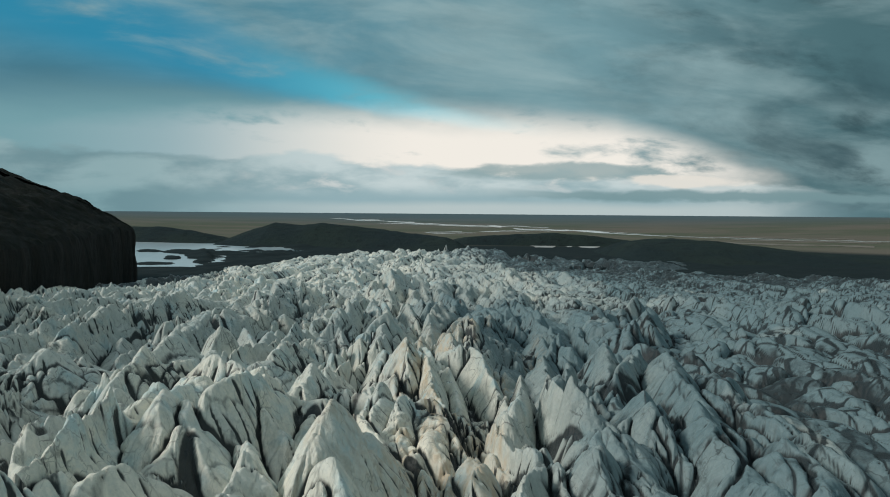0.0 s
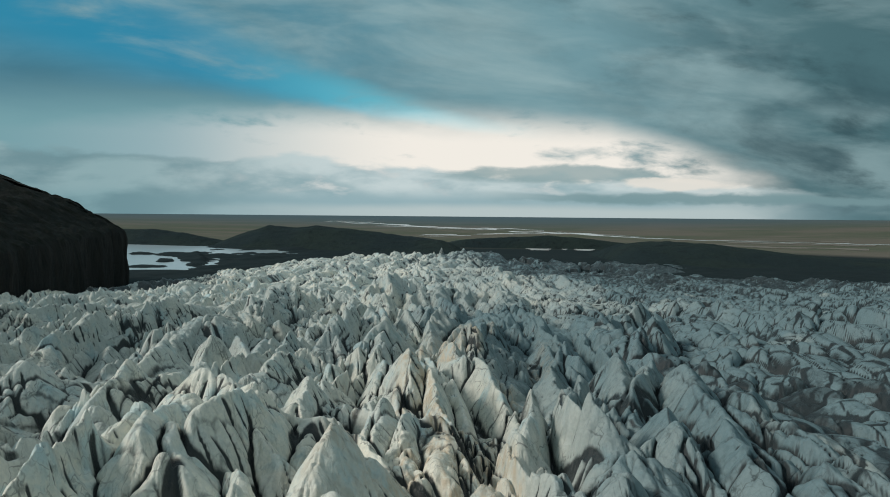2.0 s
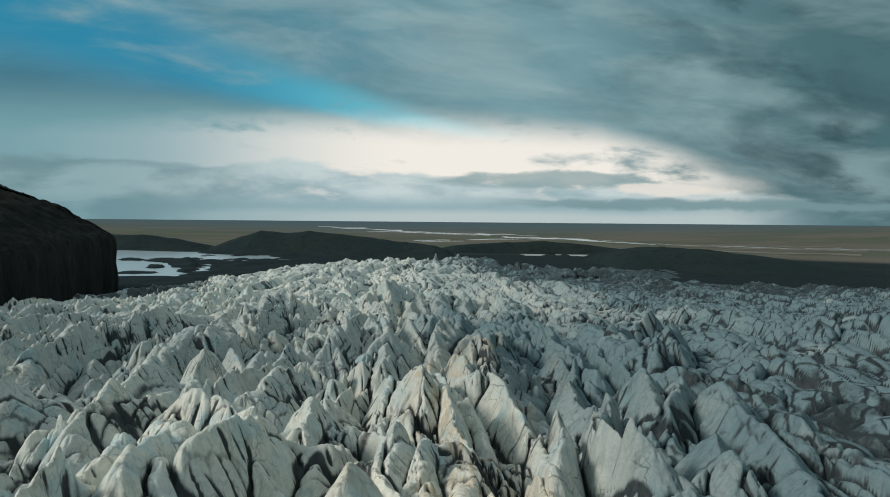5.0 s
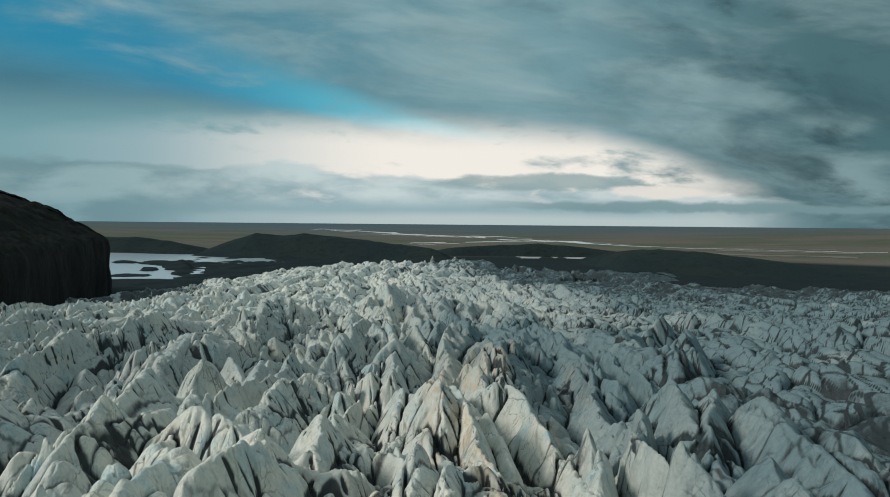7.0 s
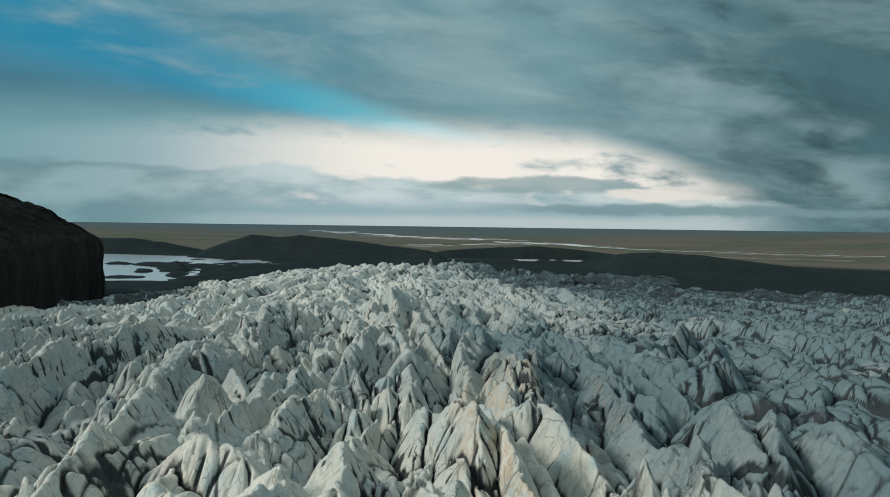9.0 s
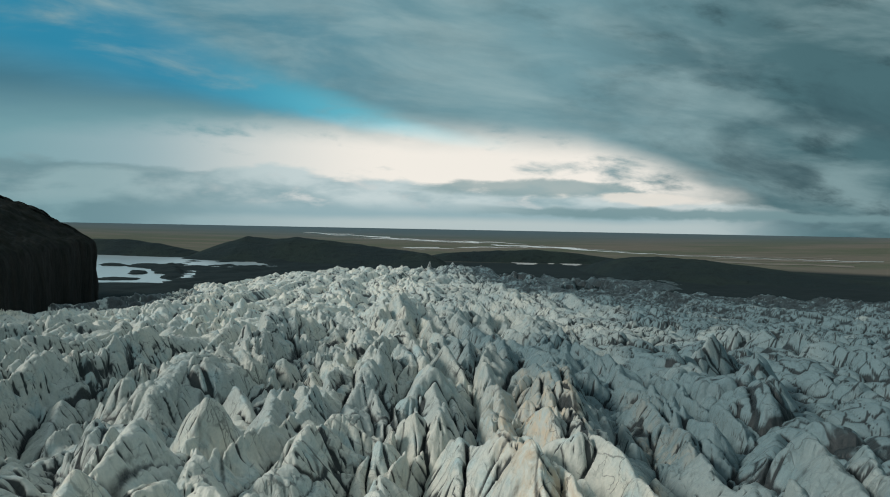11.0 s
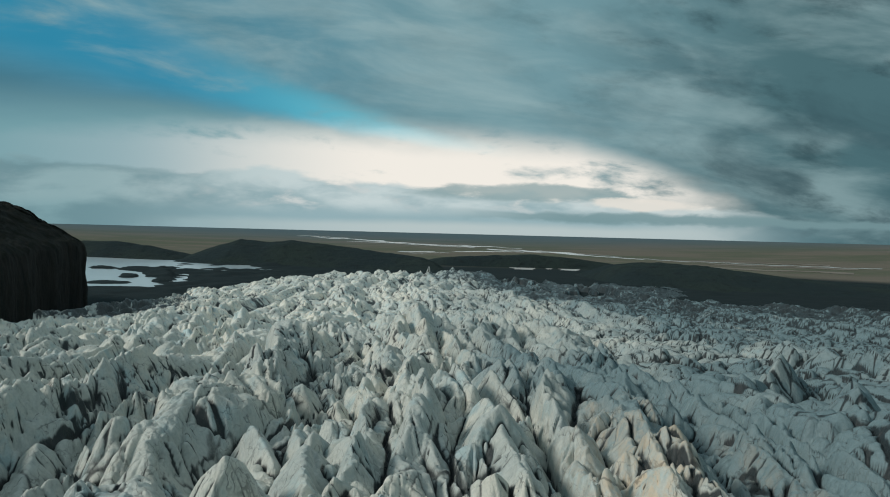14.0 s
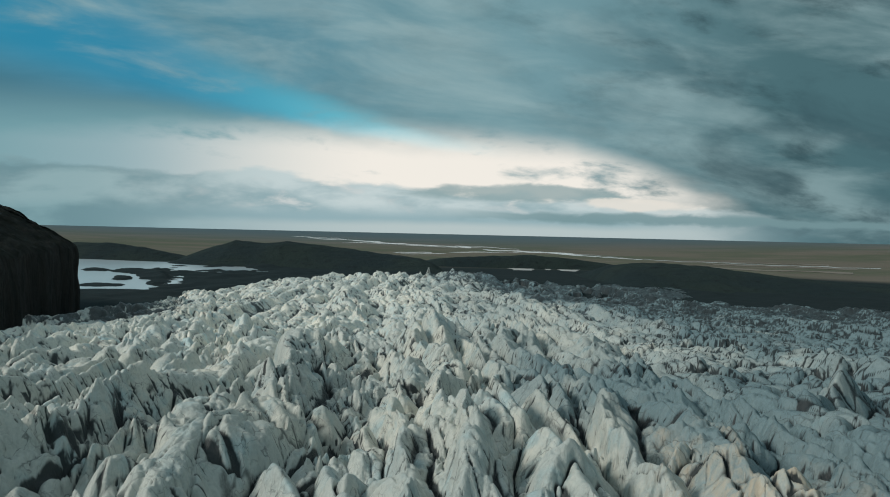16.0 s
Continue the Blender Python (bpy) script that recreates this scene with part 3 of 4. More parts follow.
def spines(x, y, wide, tall, k, blunt=0.15, notch=0.2, sweep=0.7):
    """Long spines of ice that run with the flow: height, the share of the way up a flank, and the ribs down their flanks."""
    phase = x / wide + 1.6 * fractal(x / (3.5 * wide), y / (8 * wide), 3, k, 0.5) + 0.28 * fractal(x / (0.8 * wide), y / (1.6 * wide), 2, k + 5)
    line = np.floor(phase)
    one = line * 0
    peak = 0.5 + 0.4 * (hashed(line, one, k + 6) - 0.5)
    flank = zigzag(phase, peak)
    side = np.where(phase - line < peak, 0.0, 0.5)
    high = tall * (0.55 + 0.7 * hashed(line, one, k + 7)) * (1.0 + 0.9 * value_noise(line * 0.7, y / (3 * wide), k + 8))
    tooth = y / wide * (0.5 + 0.5 * hashed(line, one, k + 9)) + 7 * hashed(line, one, k + 10) + 0.8 * fractal(x / (0.7 * wide), y / wide, 2, k + 11)
    f = tooth - np.floor(tooth)
    saw = np.where(f < 0.65, f / 0.65, (1 - f) / 0.35)
    cut = notch * tall * (0.3 + 1.2 * hashed(line, np.floor(tooth), k + 12)) * (saw - 0.5) * smooth(flank, 0.1, 0.6)
    q = y + (1 - flank) * wide * sweep * (hashed(line, one, k + 13) * 1.6 - 0.5) + 0.5 * wide * fractal(x / wide, y / (1.4 * wide), 2, k + 17)
    rib = grooves(q, (line + side) * 7.31 + 0.6 * (1 - flank), 0.36 * wide, k + 14)
    return high * (1 - np.sqrt((1 - flank) ** 2 + blunt * blunt) + blunt) + cut, flank, rib


def gullies(x, y, gx, gy, size, k):
    """Runnels that follow the fall of the faces: 0 in their beds, 1 on the ribs between them."""
    steep = np.hypot(gx, gy) + 1e-6
    sx, sy = -gy / steep, gx / steep
    px, py = x / size, y / size
    xi, yi = np.floor(px), np.floor(py)
    total, weight = np.zeros(x.shape), np.full(x.shape, 1e-6)
    for a in (-1, 0, 1):
        for b in (-1, 0, 1):
            i, j = xi + a, yi + b
            dx, dy = px - i - hashed(i, j, k), py - j - hashed(i, j, k + 1)
            w = np.clip(1 - (dx * dx + dy * dy) / 2.25, 0, 1) ** 2
            total += w * np.cos(2 * math.pi * (dx * sx + dy * sy))
            weight += w
    return np.clip(0.5 + 0.75 * total / weight, 0, 1)


def fins(x, y):
    """Height of the placed seracs, which of them is the highest, by how much it tops the next, and the ribs on its faces."""
    best, second, which, ribs = np.full(x.shape, -1e3), np.full(x.shape, -1e3), np.full(x.shape, -1), np.ones(x.shape)
    for n, (px, py, top, turn, length, drop, left, right, front) in enumerate(SERACS):
        near = np.nonzero((np.abs(x - px) < length + 34) & (np.abs(y - py) < length + 34))[0]
        dx, dy = x[near] - px, y[near] - py
        tx, ty = math.sin(turn), -math.cos(turn)
        along, across = dx * tx + dy * ty, dy * tx - dx * ty       # across: positive on the +x side of a crest that runs to -y
        s = np.clip(along / length, 0, 1)
        over = np.where(along < 0, -along * 0.6, np.maximum(along - length, 0) * front / 1.7)
        side = np.where(across < 0, left, right)
        d = np.sqrt((across * side) ** 2 + (over * 1.25) ** 2)
        # ribs run down the faces, square to the crest and fanning out round its ends
        bend = np.arctan2(np.where(along < 0, along, np.maximum(along - length, 0)), np.abs(across) + 0.6)
        q = np.clip(along, 0, length) + 5.5 * bend + np.where(across < 0, 0.0, 71.0) + d * 0.12 * math.sin(n * 2.4)
        rib = grooves(q, n * 7.3 + d * 0.03, 4.4, 601)
        face = smooth(d, 0.3, 5.0)
        # the crest is notched into teeth
        notch = 1.6 * np.abs(value_noise(along / 4.5, along * 0 + n * 3.7, 631)) * smooth(along, 0.5, 4.0)
        z = top - drop * s - notch - (np.sqrt(d * d + 0.6) - 0.77) + 2.2 * (bulge(rib) - 0.7) * face
        old = best[near]
        wins = z > old
        second[near] = np.where(wins, old, np.maximum(second[near], z))
        best[near] = np.where(wins, z, old)
        which[near] = np.where(wins, n, which[near])
        ribs[near] = np.where(wins, 1 - (1 - rib) * face, ribs[near])
    return best, which, best - second, ribs


def plates(x, y, size, k, lean=0.2):
    """Broken plates on a jittered lattice: how high each tilted plate lies (about -1..1), and how far one stands from its crack."""
    c, n = math.cos(lean), math.sin(lean)
    x, y = x * c + y * n, y * c - x * n
    xi, yi = np.floor(x / size[0]), np.floor(y / size[1])
    first, second, tilt = np.full(x.shape, 9.0), np.full(x.shape, 9.0), np.zeros(x.shape)
    for a in (-1, 0, 1):
        for b in (-1, 0, 1):
            i, j = xi + a, yi + b
            u = x / size[0] - (i + 0.1 + 0.8 * hashed(i, j, k))
            v = y / size[1] - (j + 0.1 + 0.8 * hashed(i, j, k + 1))
            d = np.sqrt(u * u + v * v)
            near = d < first
            second = np.where(near, first, np.minimum(second, d))
            h = 2.2 * (hashed(i, j, k + 2) - 0.5) * u + 2.2 * (hashed(i, j, k + 3) - 0.5) * v + 0.9 * (hashed(i, j, k + 4) - 0.5) - 0.35 * d
            tilt = np.where(near, h, tilt)
            first = np.where(near, d, first)
    return tilt, second - first


def slopes(X, Y, Z):
    """The fall of a sheet of rows and columns, whose rows each keep to one y."""
    zx = np.gradient(Z, axis=1) / np.gradient(X, axis=1)
    zy = (np.gradient(Z, axis=0) - zx * np.gradient(X, axis=0)) / np.gradient(Y, axis=0)
    return zx, zy


def ice_surface(X, Y):
    """Height of the ice over rows and columns of places, what colours it, and the placed serac that it belongs to (-1:
    none).
    """
    x, y = X.ravel(), Y.ravel()
    wx = x + fractal(x / 23, y / 31, 3, 41) * 7 + fractal(x / 6, y / 8, 2, 47) * 1.2
    wy = y + fractal(x / 23, y / 31, 3, 51) * 9 + fractal(x / 6, y / 8, 2, 57) * 1.2
    calm = smooth(x - 0.03 * y + 12 * fractal(x / 50, y / 60, 2, 59), 24, 64) * np.maximum(smooth(y, 700, 450), 0.85 * smooth(x / np.maximum(y, 1), 0.13, 0.24))      # broken swells rather than blades on this side
    level, cover = ice_level(x, y), ice_cover(x, y)
    placed = smooth(y, 420, 330) * smooth(np.abs(x + 10 - 0.05 * y), 130, 80) * smooth(y, 40, 65)
    # free ice: broad ridges that carry long ribbed spines, and thin blades on those
    broad, broad_flank, broad_rib = spines(wx, wy, 38.0, 9.5, 701, 0.15, 0.12)
    mid, mid_flank, mid_rib = spines(wx + 0.9 * broad, wy, 13.0, 7.8, 761, 0.06, 0.40)
    thin, thin_flank, _ = spines(wx + 0.5 * mid, wy, 4.6, 2.5, 781, 0.12, 0.6)
    bold = 0.75 + 0.35 * smooth(fractal(x / 40, y / 60, 2, 87), -0.2, 0.2) - 0.68 * calm
    low = 1 - 0.55 * smooth(y, 330, 650)                            # the relief dies down far out
    on_flank = smooth(mid_flank, 1.0, 0.72) * bold * (1 - 0.85 * calm)
    some_thin = (0.15 + 0.75 * smooth(fractal(x / 22, y / 35, 2, 88), -0.1, 0.15)) * (1 - 0.95 * calm)
    free = (broad * (1 - 0.3 * calm) + low * mid * bold + low * thin * some_thin + low * on_flank * 3.0 * (bulge(mid_rib) - 0.7) + 1.4 * (bulge(broad_rib) - 0.7)
            - 12.0 + 3.0 * calm + 3.0 * (1 - low))
    free_gap = np.minimum(np.minimum(broad_flank * 26 + 0.3, mid_flank * 9 / (bold + 0.1)), thin_flank * 4 / (some_thin + 0.1) + 0.4)
    free_rib = 1 - (1 - mid_rib) * on_flank
    free = level - 0.5 - 5.0 * placed + free + fractal(x / 70, y / 90, 3, 91) * 6
    fx = x + fractal(x / 9, y / 11, 3, 141) * 1.5 + fractal(x / 3.2, y / 4.2, 2, 147) * 0.4
    fy = y + fractal(x / 9, y / 11, 3, 151) * 1.5 + fractal(x / 3.2, y / 4.2, 2, 157) * 0.4
    best, which, fin_gap, fin_rib = fins(fx, fy)
    own = best > free
    which = np.where(own, which, -1)
    top = np.maximum(best, free)
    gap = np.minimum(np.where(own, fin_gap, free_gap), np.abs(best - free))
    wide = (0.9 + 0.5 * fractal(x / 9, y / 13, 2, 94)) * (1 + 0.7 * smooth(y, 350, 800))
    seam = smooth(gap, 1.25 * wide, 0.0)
    # small runnels that follow the fall of the faces
    near = smooth(y, 900, 350)
    patchy = 0.35 + 0.65 * smooth(fractal(x / 16, y / 22, 3, 93), -0.25, 0.15)
    gx, gy = (g.ravel() for g in slopes(X, Y, top.reshape(X.shape)))
    steep = smooth(np.hypot(gx, gy), 0.2, 1.1) * (1 - 0.8 * calm)
    fine = gullies(x, y, gx, gy, 2.4, 751)
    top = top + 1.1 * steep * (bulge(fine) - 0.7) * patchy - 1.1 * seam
    rib = np.where(own, fin_rib, free_rib)
    runnel = np.maximum(np.where(own, 0.6, 0.9) * smooth(rib, 0.24, 0.0) * patchy * (1 - 0.6 * calm), 0.7 * steep * smooth(fine, 0.22, 0.0))
    # the sheet is broken into bulging pieces, larger and clearer on the broken side
    bx, by = wx + fractal(x / 2.6, y / 3.4, 2, 171) * 0.9, wy + fractal(x / 2.6, y / 3.4, 2, 175) * 0.9
    split = np.zeros(x.shape)
    for size, high, k, lean in (((10.5, 17.0), 2.6, 181, 0.25), ((3.9, 8.0), 0.55, 191, -0.15)):
        slab, slab_gap = plates(bx, by, size, k, lean)
        share = np.maximum(calm if size[0] > 5 else 0.3 * calm, 0.26 + 0.19 * near)
        top = top + high * share * ((1.4 * slab + 1.2) * (1 - np.exp(-slab_gap / 0.16)) - 0.7)
        crack = np.maximum(smooth(fractal(x / (2 * size[1]), y / (3 * size[1]), 3, k + 5), -0.25, 0.1), 0.9 * calm)
        split = np.maximum(split, np.maximum(calm, 0.5) * crack * np.maximum((1.0 if size[0] > 5 else 0.7) * smooth(slab_gap, 0.75 / size[0] * (1 + 1.2 * smooth(y, 300, 700)), 0.0), 0.07 * smooth(slab_gap, 0.4, 0.0)))
    hollow = np.exp(-((x + 80) / 11) ** 2 - ((y - 128) / 24) ** 2) + np.exp(-((x + 98) / 12) ** 2 - ((y - 188) / 26) ** 2)
    top = top - 7.0 * hollow
    top = top + 0.2 * fractal(x / 2.6, y / 4.0, 2, 161, 0.5) * near
    z = -4.0 + (top + 4.0) * cover
    debris = 0.85 * smooth(x, 45, 110) * smooth(y + 120 * fractal(x / 60, y / 60, 3, 36) + 150 * smooth(x / np.maximum(y, 1), 0.15, 0.30), 800, 960) + 0.45 * smooth(y, 1050, 1230) * smooth(x, -60, 40)
    patch = 0.15 + 0.85 * smooth(fractal(x / 9, y / 24, 4, 95, 0.6), -0.10, 0.16)
    debris = debris + 0.9 * smooth(-x / np.maximum(y, 1), 0.30, 0.40) * smooth(y, 560, 760)
    smudge = 0.24 * smooth(fractal(x / 9, y / 15, 4, 96, 0.6), 0.05, 0.4) * smooth(gap, 7.0, 0.5) + 0.34 * calm * smooth(fractal(x / 14, y / 20, 5, 98, 0.6), 0.02, 0.34) * (0.35 + 0.65 * smooth(gap, 5.0, 0.3))
    clean = 1 - 0.22 * smooth(y, 260, 560) * smooth(x, 120, 20)
    smudge = smudge + 0.40 * smooth(x, 42, 72) * smooth(y, 240, 170) * smooth(fractal(x / 8, y / 14, 4, 92, 0.6), -0.15, 0.2)
    # the hollow term is no ash: it paints the deep hollows' shade
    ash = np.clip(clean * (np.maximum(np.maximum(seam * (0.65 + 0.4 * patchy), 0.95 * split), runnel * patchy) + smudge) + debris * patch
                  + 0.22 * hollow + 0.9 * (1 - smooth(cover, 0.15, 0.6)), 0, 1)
    silt = smooth(fractal(x / 7, y / 40, 3, 97), -0.10, 0.20) * smooth(np.abs(x - 3 - 0.13 * (y - 150)), 25, 9) * smooth(y, 262, 225) * smooth(y, 70, 100) * (1 - 0.45 * smooth(y, 180, 215))
    # grows to the right: dirt together with painted shade on that side
    grime_shade = np.maximum(smooth(x - 0.02 * y + 0.32 * (np.clip(y, 150, 300) - 150), -10, 46) * (1 - 0.6 * smooth(y, 280, 470) * smooth(x, 170, 70)), 0.30 * smooth(y, 110, 220) * smooth(x, -120, -20) * smooth(y, 700, 400))
    grime_shade = np.maximum(grime_shade, 0.32 * smooth(y, 150, 200) * smooth(y, 420, 320))
    grime_shade = np.clip(1.15 * grime_shade * (1.0 + 0.6 * fractal(x / 20, y / 30, 3, 99)) + 0.35 * debris, 0, 1)
    return z, {"ash": ash, "silt": silt, "grime_shade": grime_shade}, which


def cut_out(verts, faces, fields, mask):
    """The faces under mask with only the vertices that they use."""
    f = faces[mask]
    used, index = np.unique(f, return_inverse=True)
    return verts[used], index.reshape(f.shape), {k: v[used] for k, v in fields.items()}


def half_width(y):
    return 0.68 * y + 40.0


def ice_sheet(rows, columns):
    """Rows of places over the ice between its finely built sides; columns run from -1 to 1."""
    middle = np.interp(rows, [60, 90, 200, 500], [-2, -4, -32, 0])
    even = np.interp(rows, [80, 200, 400, 800], [0.75, 0.62, 0.8, 0.95])
    u, v = np.meshgrid(columns, rows)
    m, e, w = middle[:, None], even[:, None], half_width(rows)[:, None]
    g = e * u + (1 - e) * u ** 3
    return m * (1 - u * u) + w * g, v


def build_glacier():
    glacier = tagged(new("glacier"), "grey-white crevassed glacier of sharp ice blades with dark ash", "glacier", kind="structure")
    rows = np.concatenate([np.arange(62, 205, 0.26), 111 + np.exp(np.arange(math.log(94), math.log(300), 0.0031)),
                           111 + np.exp(np.arange(math.log(300), math.log(1440), 0.0047))])
    X, Y = ice_sheet(rows, np.linspace(-1, 1, 1060))
    Z, fields, which = ice_surface(X, Y)
    verts, faces = np.stack([X.ravel(), Y.ravel(), Z], -1), grid_faces(*X.shape)
    owner = which[faces[:, 0]]
    for n in range(len(SERACS)):
        mask = owner == n
        if mask.sum() < 40:
            owner[mask] = -1
            continue
        v, f, a = cut_out(verts, faces, fields, mask)
        new("serac", mesh_from("serac", v, f, ICE, a)).parent = glacier
    v, f, a = cut_out(verts, faces, fields, owner < 0)
    field = new("ice_field", mesh_from("ice_field", v, f, ICE, a))
    field.parent = glacier
    tagged(field, kind="stuff")
    # the ice behind and to the sides
    rows = np.concatenate([np.arange(62, 300, 3.0), np.arange(300, 1550, 9.0)])
    far = np.linspace(0, 1, 110)[None, :] ** 1.5
    edge = half_width(rows)[:, None]
    V = np.repeat(rows[:, None], 110, 1)
    back = np.meshgrid(np.arange(-900, 901, 4.0), np.concatenate([np.arange(-400, 40, 4.0), np.arange(40, 62.4, 1.6)]))
    for name, X, Y in (("ice_left", -edge - (900 - 0.3 * edge) * far[:, ::-1], V), ("ice_right", edge + 900 * far, V), ("ice_behind", *back)):
        Z, fields, which = ice_surface(X, Y)
        side = new(name, mesh_from(name, np.stack([X.ravel(), Y.ravel(), Z], -1), grid_faces(*X.shape), ICE, fields))
        side.parent = glacier
        tagged(side, kind="stuff")


build_glacier()


# ---------------------------------------------------------------- moraine hills
def build_hill(crest, near, far, label, seed):
    """crest: rows of (x, y, height) from side to side; near, far: how far the foot lies before and behind the crest."""
    c = np.array(crest, dtype=float)
    s = np.linspace(0, 1, 160)
    k = np.linspace(0, 1, len(c))
    cx, cy, cz = (np.interp(s, k, c[:, n]) for n in range(3))
    q = np.linspace(-1, 1, 61)
    S, Q = np.meshgrid(s, q, indexing="ij")
    X = cx[:, None] + 0 * Q
    Y = cy[:, None] + np.where(Q < 0, Q * near, Q * far)
    ends = smooth(S, 0, 0.08) * smooth(1 - S, 0, 0.08)
    fall = np.cos(np.clip(np.abs(Q), 0, 1) * math.pi / 2) ** 1.2
    Z = (cz[:, None] * ends) * fall * (1 + 0.25 * fractal(X / 110, Y / 110, 4, seed) * (1 - fall * 0.6)) + fractal(X / 40, Y / 40, 3, seed + 7) * 3 * fall - 3.0
    me = mesh_from("moraine_hill", np.stack([X, Y, Z], -1).reshape(-1, 3), grid_faces(*S.shape)[:, ::-1], HEATH)
    tagged(new("moraine_hill", me), label, "hill", "moraine hills before the glacier")


def bearing(u, v, d):
    """A place d metres ahead at the bearing u, v below level from the start."""
    return (u * d, d, EYE_HEIGHT - v * d)


build_hill([bearing(-0.325, 0.042, 2300), bearing(-0.29, 0.027, 2250), bearing(-0.25, 0.0155, 2200), bearing(-0.21, 0.018, 2190),
            bearing(-0.18, 0.0145, 2180), bearing(-0.12, 0.021, 2150), bearing(-0.05, 0.028, 2100), bearing(0.0, 0.034, 2050),
            bearing(0.04, 0.045, 2030)], 260, 300, "long dark heath-covered moraine hill beyond the ice", 201)
build_hill([bearing(-0.02, 0.045, 2280), bearing(0.03, 0.033, 2260), bearing(0.1, 0.029, 2240), bearing(0.16, 0.026, 2225), bearing(0.22, 0.030, 2215),
            bearing(0.27, 0.036, 2200), bearing(0.32, 0.046, 2190)], 90, 260, "low dark moraine ridge behind the ponds", 211)
build_hill([bearing(0.225, 0.055, 1700), bearing(0.27, 0.037, 1690), bearing(0.32, 0.032, 1680), bearing(0.36, 0.032, 1660), bearing(0.42, 0.038, 1640),
            bearing(0.52, 0.050, 1600), bearing(0.62, 0.056, 1560), bearing(0.74, 0.062, 1540), bearing(0.86, 0.064, 1500)], 340, 240,
           "broad dark moraine slope behind the ice margin", 221)
build_hill([bearing(-0.52, 0.03, 2360), bearing(-0.46, 0.022, 2330), bearing(-0.42, 0.0225, 2300), bearing(-0.38, 0.026, 2280), bearing(-0.34, 0.034, 2260),
            bearing(-0.31, 0.043, 2250)], 160, 200, "low dark ridge beyond the lake", 231)


# ---------------------------------------------------------------- the mountain with its cliff
def build_mountain():
    t = np.linspace(0, 1, 260)
    key = [0.0, 0.25, 0.55, 0.62, 0.70, 0.82, 1.0]
    fx = np.interp(t, key, [-215, -262, -383, -396, -415, -520, -900])
    fy = np.interp(t, key, [120, 400, 830, 880, 915, 1000, 1150])
    tx, ty = np.gradient(fx), np.gradient(fy)
    ln = np.hypot(tx, ty)
    nx, ny = -ty / ln, tx / ln
    d = np.concatenate([np.concatenate([np.linspace(-6, 0, 4), np.linspace(0.1, 6, 30), np.linspace(6.5, 18, 12)]), np.geomspace(20, 520, 60)])
    T, D = np.meshgrid(t, d, indexing="ij")
    jag = fractal(fx / 34 + fy / 34, fx * 0, 4, 301, 0.5) * 9
    X = fx[:, None] + nx[:, None] * D + (jag[:, None] * np.exp(-np.clip(D, 0, None) / 25)) * nx[:, None]
    Y = fy[:, None] + ny[:, None] * D + (jag[:, None] * np.exp(-np.clip(D, 0, None) / 25)) * ny[:, None]
    top = np.interp(D, [-6, 0, 1.2, 2.4, 4, 8, 18, 35, 65, 125, 175, 300, 520], [-5, 0, 34, 66, 76, 80, 85, 93, 112, 135, 153, 190, 230])
    # ledges and buttresses on the face
    face = 2.6 * fractal((fx + fy)[:, None] / 16 + 0 * top, top / 22, 4, 331, 0.55) * smooth(D, 12, 4)
    X, Y = X + nx[:, None] * face, Y + ny[:, None] * face
    Z = top + fractal(X / 30, Y / 30, 4, 311) * 8 * smooth(D, 10, 60) + fractal(X / 11, Y / 11 + top / 20, 4, 321, 0.6) * 5
    me = mesh_from("mountain", np.stack([X, Y, Z], -1).reshape(-1, 3), grid_faces(*T.shape), CLIFF)
    tagged(new("mountain", me), "dark rounded mountain with a sheer basalt cliff above the ice", "mountain", kind="structure")


build_mountain()


# ---------------------------------------------------------------- lake, ponds and river
def build_water(name, outline, label, z=0.6, mat=WATER):
    pts = [on_plain(u, v) for u, v in outline]
    bm = bmesh.new()
    ring = []
    n = len(pts)
    for i in range(n):
        a, b = Vector(pts[i]), Vector(pts[(i + 1) % n])
        steps = 6
        for k in range(steps):
            p = a.lerp(b, k / steps)
            w = (b - a).length * 0.08
            p += Vector((random.uniform(-w, w) * 0.5, random.uniform(-w, w)))
            ring.append(bm.verts.new((p.x, p.y, z + float(plain_height(np.hypot(p.x, p.y))))))
    face = bm.faces.new(ring)
    if face.normal.z < 0:
        face.normal_flip()
    bmesh.ops.triangulate(bm, faces=bm.faces[:])
    me = bpy.data.meshes.new(name)
    bm.to_mesh(me)
    bm.free()
    me.materials.append(mat)
    tagged(new(name, me), label, "water", kind="structure")


def river(line, thick, name="river", label="pale braided river on the brown plain", mat=RIVER):
    """A strand of water along bearings (u, v), thick of that much of v."""
    up, down = [], []
    for k in range(len(line) - 1):
        for f in np.linspace(0, 1, 7)[:-1]:
            u, v = (line[k][n] + (line[k + 1][n] - line[k][n]) * f for n in (0, 1))
            v += fractal(np.array(u * 60), np.array(v * 400), 3, 401) * 0.0012
            t = thick * (0.55 + 0.9 * abs(float(fractal(np.array(u * 35), np.array(3.0), 2, 411))) * 2) * min(1, 6 * min(k + f, len(line) - 1 - k - f) + 0.15)
            up.append(on_plain(u, v - t))
            down.append(on_plain(u, v + t))
    pts = np.array(up + down[::-1])
    n = len(up)
    h = plain_height(np.hypot(pts[:, 0], pts[:, 1])) + 0.7
    faces = np.array([(k, 2 * n - 1 - k, 2 * n - 2 - k, k + 1) for k in range(n - 1)])
    me = mesh_from(name, np.column_stack([pts, h]), faces, mat)
    tagged(new(name, me), label, "river", kind="structure")


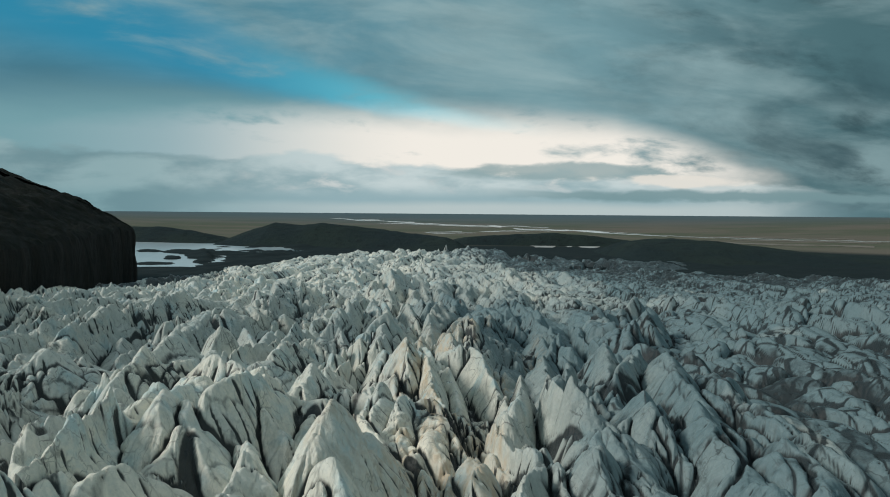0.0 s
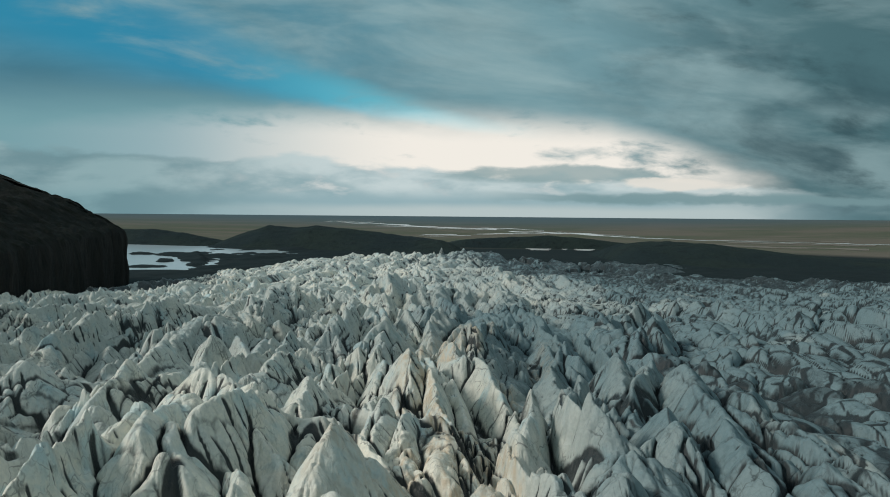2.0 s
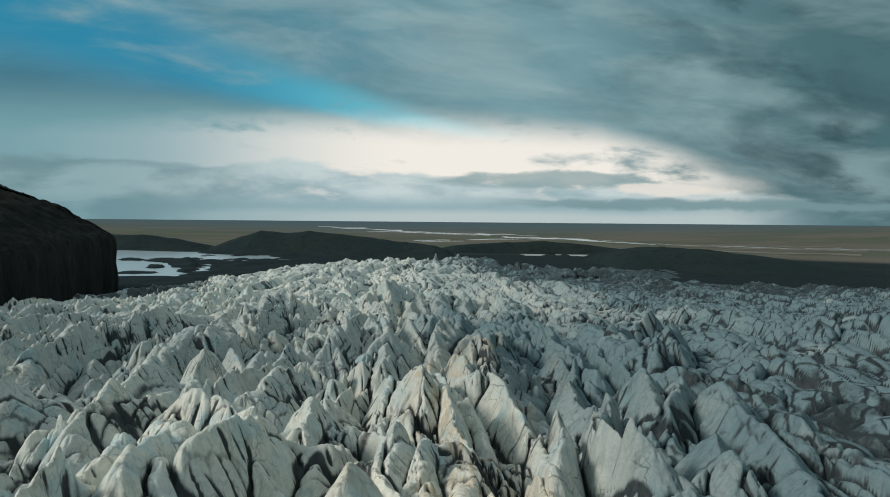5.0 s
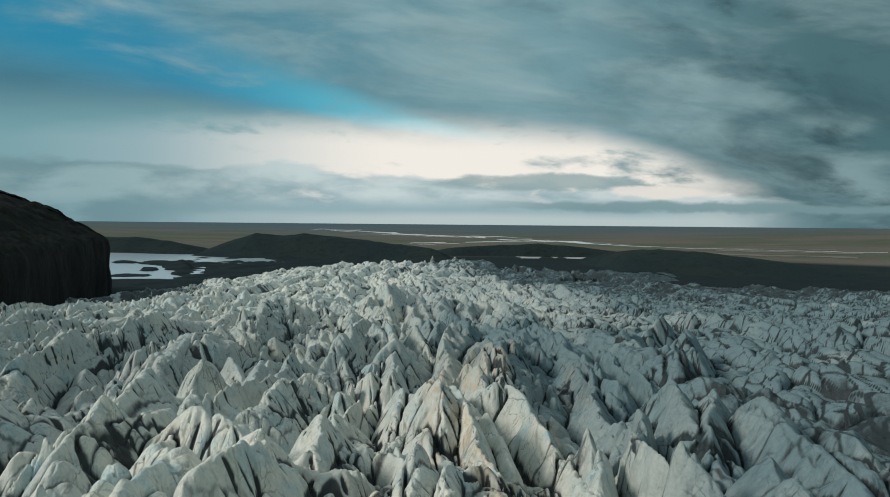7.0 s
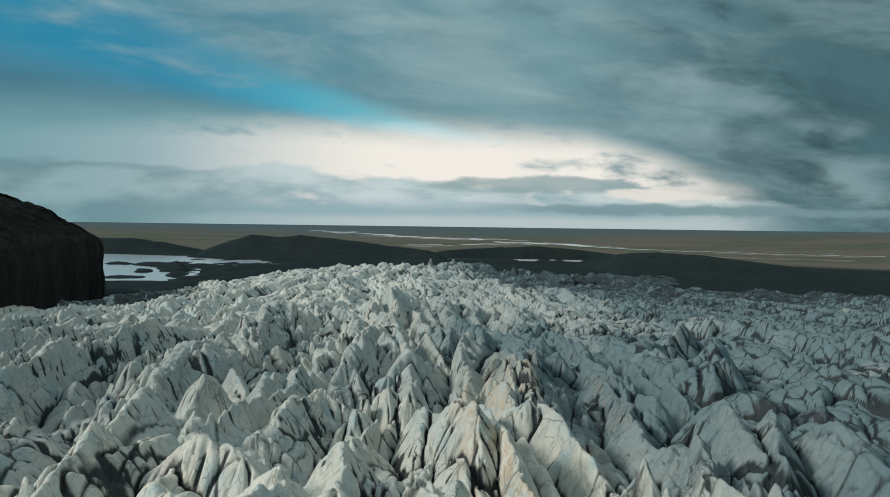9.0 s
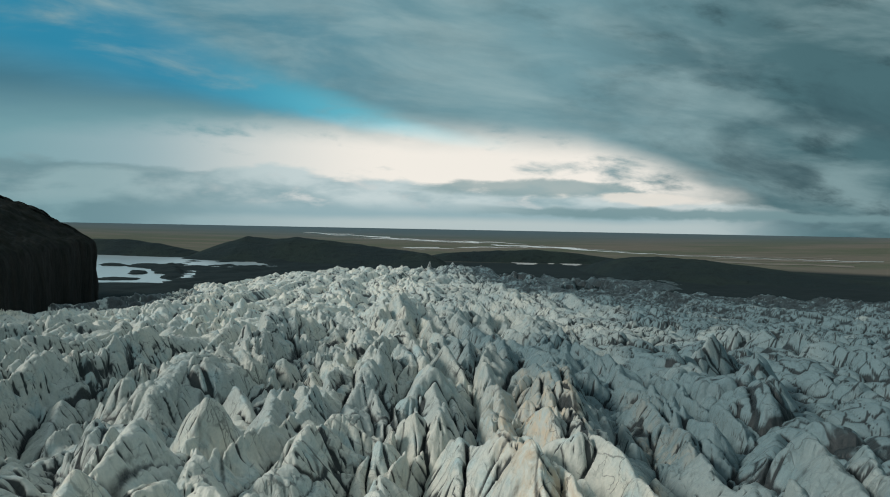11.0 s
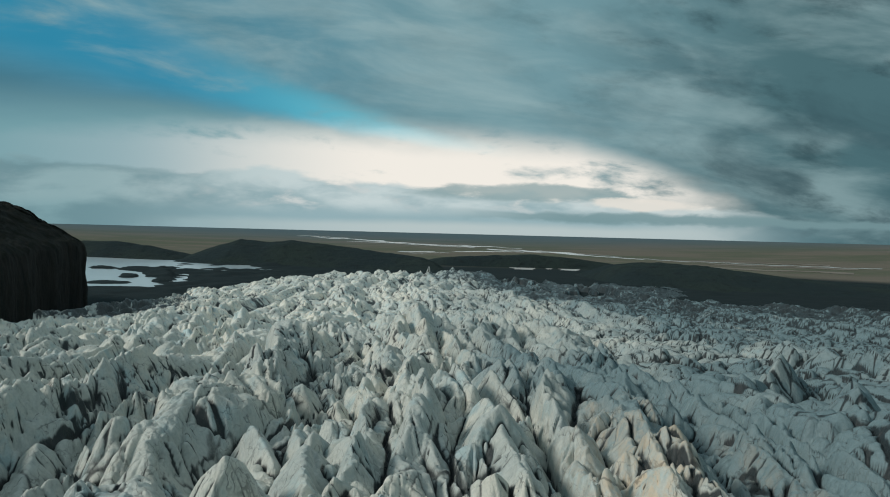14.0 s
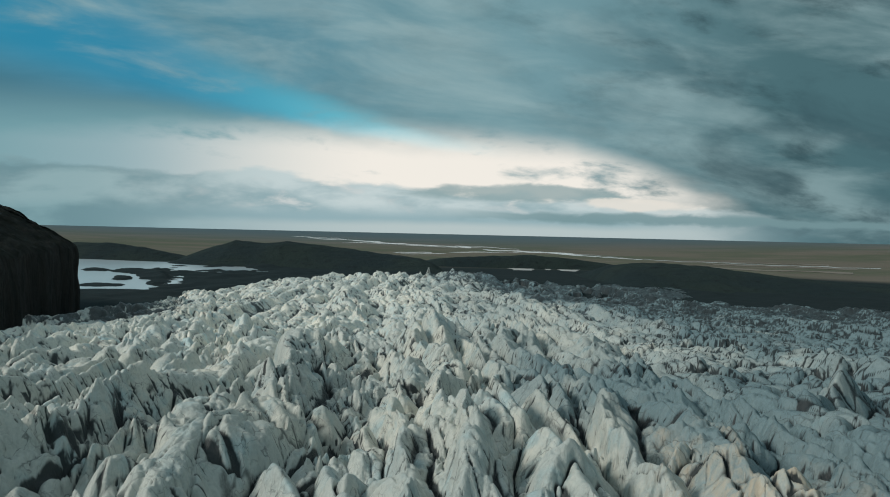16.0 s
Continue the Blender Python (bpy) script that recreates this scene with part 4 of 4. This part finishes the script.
for line, thick in (
        ([(-0.15, 0.0098), (-0.11, 0.0112), (-0.07, 0.0128), (-0.04, 0.0140)], 0.0004),
        ([(-0.17, 0.0090), (-0.13, 0.0093), (-0.09, 0.0102)], 0.0002),
        ([(-0.06, 0.0142), (0.0, 0.0165), (0.05, 0.0180), (0.09, 0.0190)], 0.0004),
        ([(-0.10, 0.0150), (-0.03, 0.0162), (0.03, 0.0186), (0.07, 0.0196)], 0.0002),
        ([(0.06, 0.0172), (0.10, 0.0176), (0.14, 0.0192), (0.155, 0.0200)], 0.0003),
        ([(0.10, 0.0218), (0.14, 0.0226), (0.18, 0.0234), (0.24, 0.0268), (0.29, 0.0294), (0.335, 0.0312)], 0.0006),
        ([(0.14, 0.0240), (0.17, 0.0236), (0.20, 0.0242), (0.25, 0.0262)], 0.0004),
        ([(0.17, 0.0215), (0.22, 0.0240), (0.26, 0.0262), (0.31, 0.0290)], 0.0002),
        ([(0.05, 0.0262), (0.09, 0.0250), (0.125, 0.0244), (0.16, 0.0250)], 0.0003),
        ([(-0.03, 0.0285), (0.0, 0.0278), (0.03, 0.0270)], 0.0003),
        ([(-0.02, 0.0300), (0.02, 0.0292), (0.05, 0.0280)], 0.0002),
        ([(0.30, 0.0300), (0.40, 0.0325), (0.48, 0.0342), (0.58, 0.0358), (0.70, 0.0368)], 0.0003)):
    river(line, thick)
for line, thick in (([(0.42, 0.0350), (0.48, 0.0362), (0.56, 0.0375), (0.66, 0.0385)], 0.0007), ([(0.44, 0.0320), (0.52, 0.0325), (0.62, 0.0335)], 0.0004),
                    ([(0.40, 0.0395), (0.50, 0.0420), (0.66, 0.0440)], 0.0009)):
    river(line, thick, "sandbar", "pale tan sand bank along a dry river arm", SAND)
build_water("lake", [(-0.62, 0.040), (-0.45, 0.0405), (-0.36, 0.0405), (-0.27, 0.0415), (-0.21, 0.0500), (-0.21, 0.0590), (-0.30, 0.0590), (-0.33, 0.064),
                     (-0.335, 0.078), (-0.36, 0.082), (-0.52, 0.082), (-0.62, 0.075)], "pale grey meltwater lake with low dark islands", 0.2)
for spot in ([(-0.088, 0.0440), (-0.062, 0.0436), (-0.060, 0.0462), (-0.084, 0.0464)], [(0.122, 0.0450), (0.165, 0.0456), (0.160, 0.0492), (0.135, 0.0488)], [(0.178, 0.0458), (0.188, 0.0458), (0.186, 0.0480), (0.180, 0.0480)],
             [(0.194, 0.0452), (0.228, 0.0462), (0.222, 0.0494), (0.202, 0.0488)]):
    build_water("pond", spot, "small pale pond between dark moraine ridges", 0.6, RIVER)


# ---------------------------------------------------------------- loose ice blocks along the margin
def block_mesh(seed):
    """A broken block of ice about two metres across, its foot flat."""
    bm = bmesh.new()
    bmesh.ops.create_icosphere(bm, subdivisions=2, radius=1.0)
    rng = random.Random(seed)
    planes = [Vector((rng.uniform(-1, 1), rng.uniform(-1, 1), rng.uniform(-0.3, 1))).normalized() for _ in range(9)]
    for v in bm.verts:
        for p in planes:
            over = v.co.dot(p) - rng.uniform(0.58, 0.64)
            if over > 0:
                v.co -= p * over
        v.co.z = max(v.co.z * rng.uniform(0.95, 1.05), -0.45) * 1.2
    me = bpy.data.meshes.new("ice_block")
    bm.to_mesh(me)
    bm.free()
    for key, value in (("grime_shade", 0.75), ("ash", 0.15)):
        me.attributes.new(key, "FLOAT", "POINT").data.foreach_set("value", [value] * len(me.vertices))
    me.materials.append(ICE)
    return me


def build_blocks():
    rng = random.Random(7)
    meshes = [block_mesh(k) for k in range(6)]
    spots = []
    for _ in range(18):
        y = rng.uniform(840, 1080)
        spots.append((-y * rng.uniform(0.32, 0.40), y))
    for _ in range(24):
        y = rng.uniform(1000, 1220)
        spots.append((y * rng.uniform(0.07, 0.24), y))
    xs, ys = np.array([p[0] for p in spots]), np.array([p[1] for p in spots])
    around = np.array([-0.5, 0.0, 0.5])
    ice_tops = [ice_surface(x + np.repeat(around[None, :], 3, 0), y + np.repeat(around[:, None], 3, 1))[0].min() for x, y in spots]
    ground = np.maximum(land_height(xs, ys), ice_tops)
    for x, y, z in zip(xs, ys, ground):
        size = rng.uniform(0.9, 2.3) * (2.2 if x < 0 else 1.4)
        ob = new("ice_block", meshes[rng.randrange(6)])
        ob.matrix_world = pose(float(x), float(y), float(z) + size * 0.1, rng.uniform(-12, 12), rng.uniform(-12, 12), rng.uniform(0, 360)) @ Matrix.Diagonal(
            (size * rng.uniform(0.7, 1.3), size, size * rng.uniform(0.7, 1.2), 1))
        tagged(ob, "loose grey-white ice block lying on dark moraine debris", "ice block", "ice blocks along the glacier margin")


build_blocks()
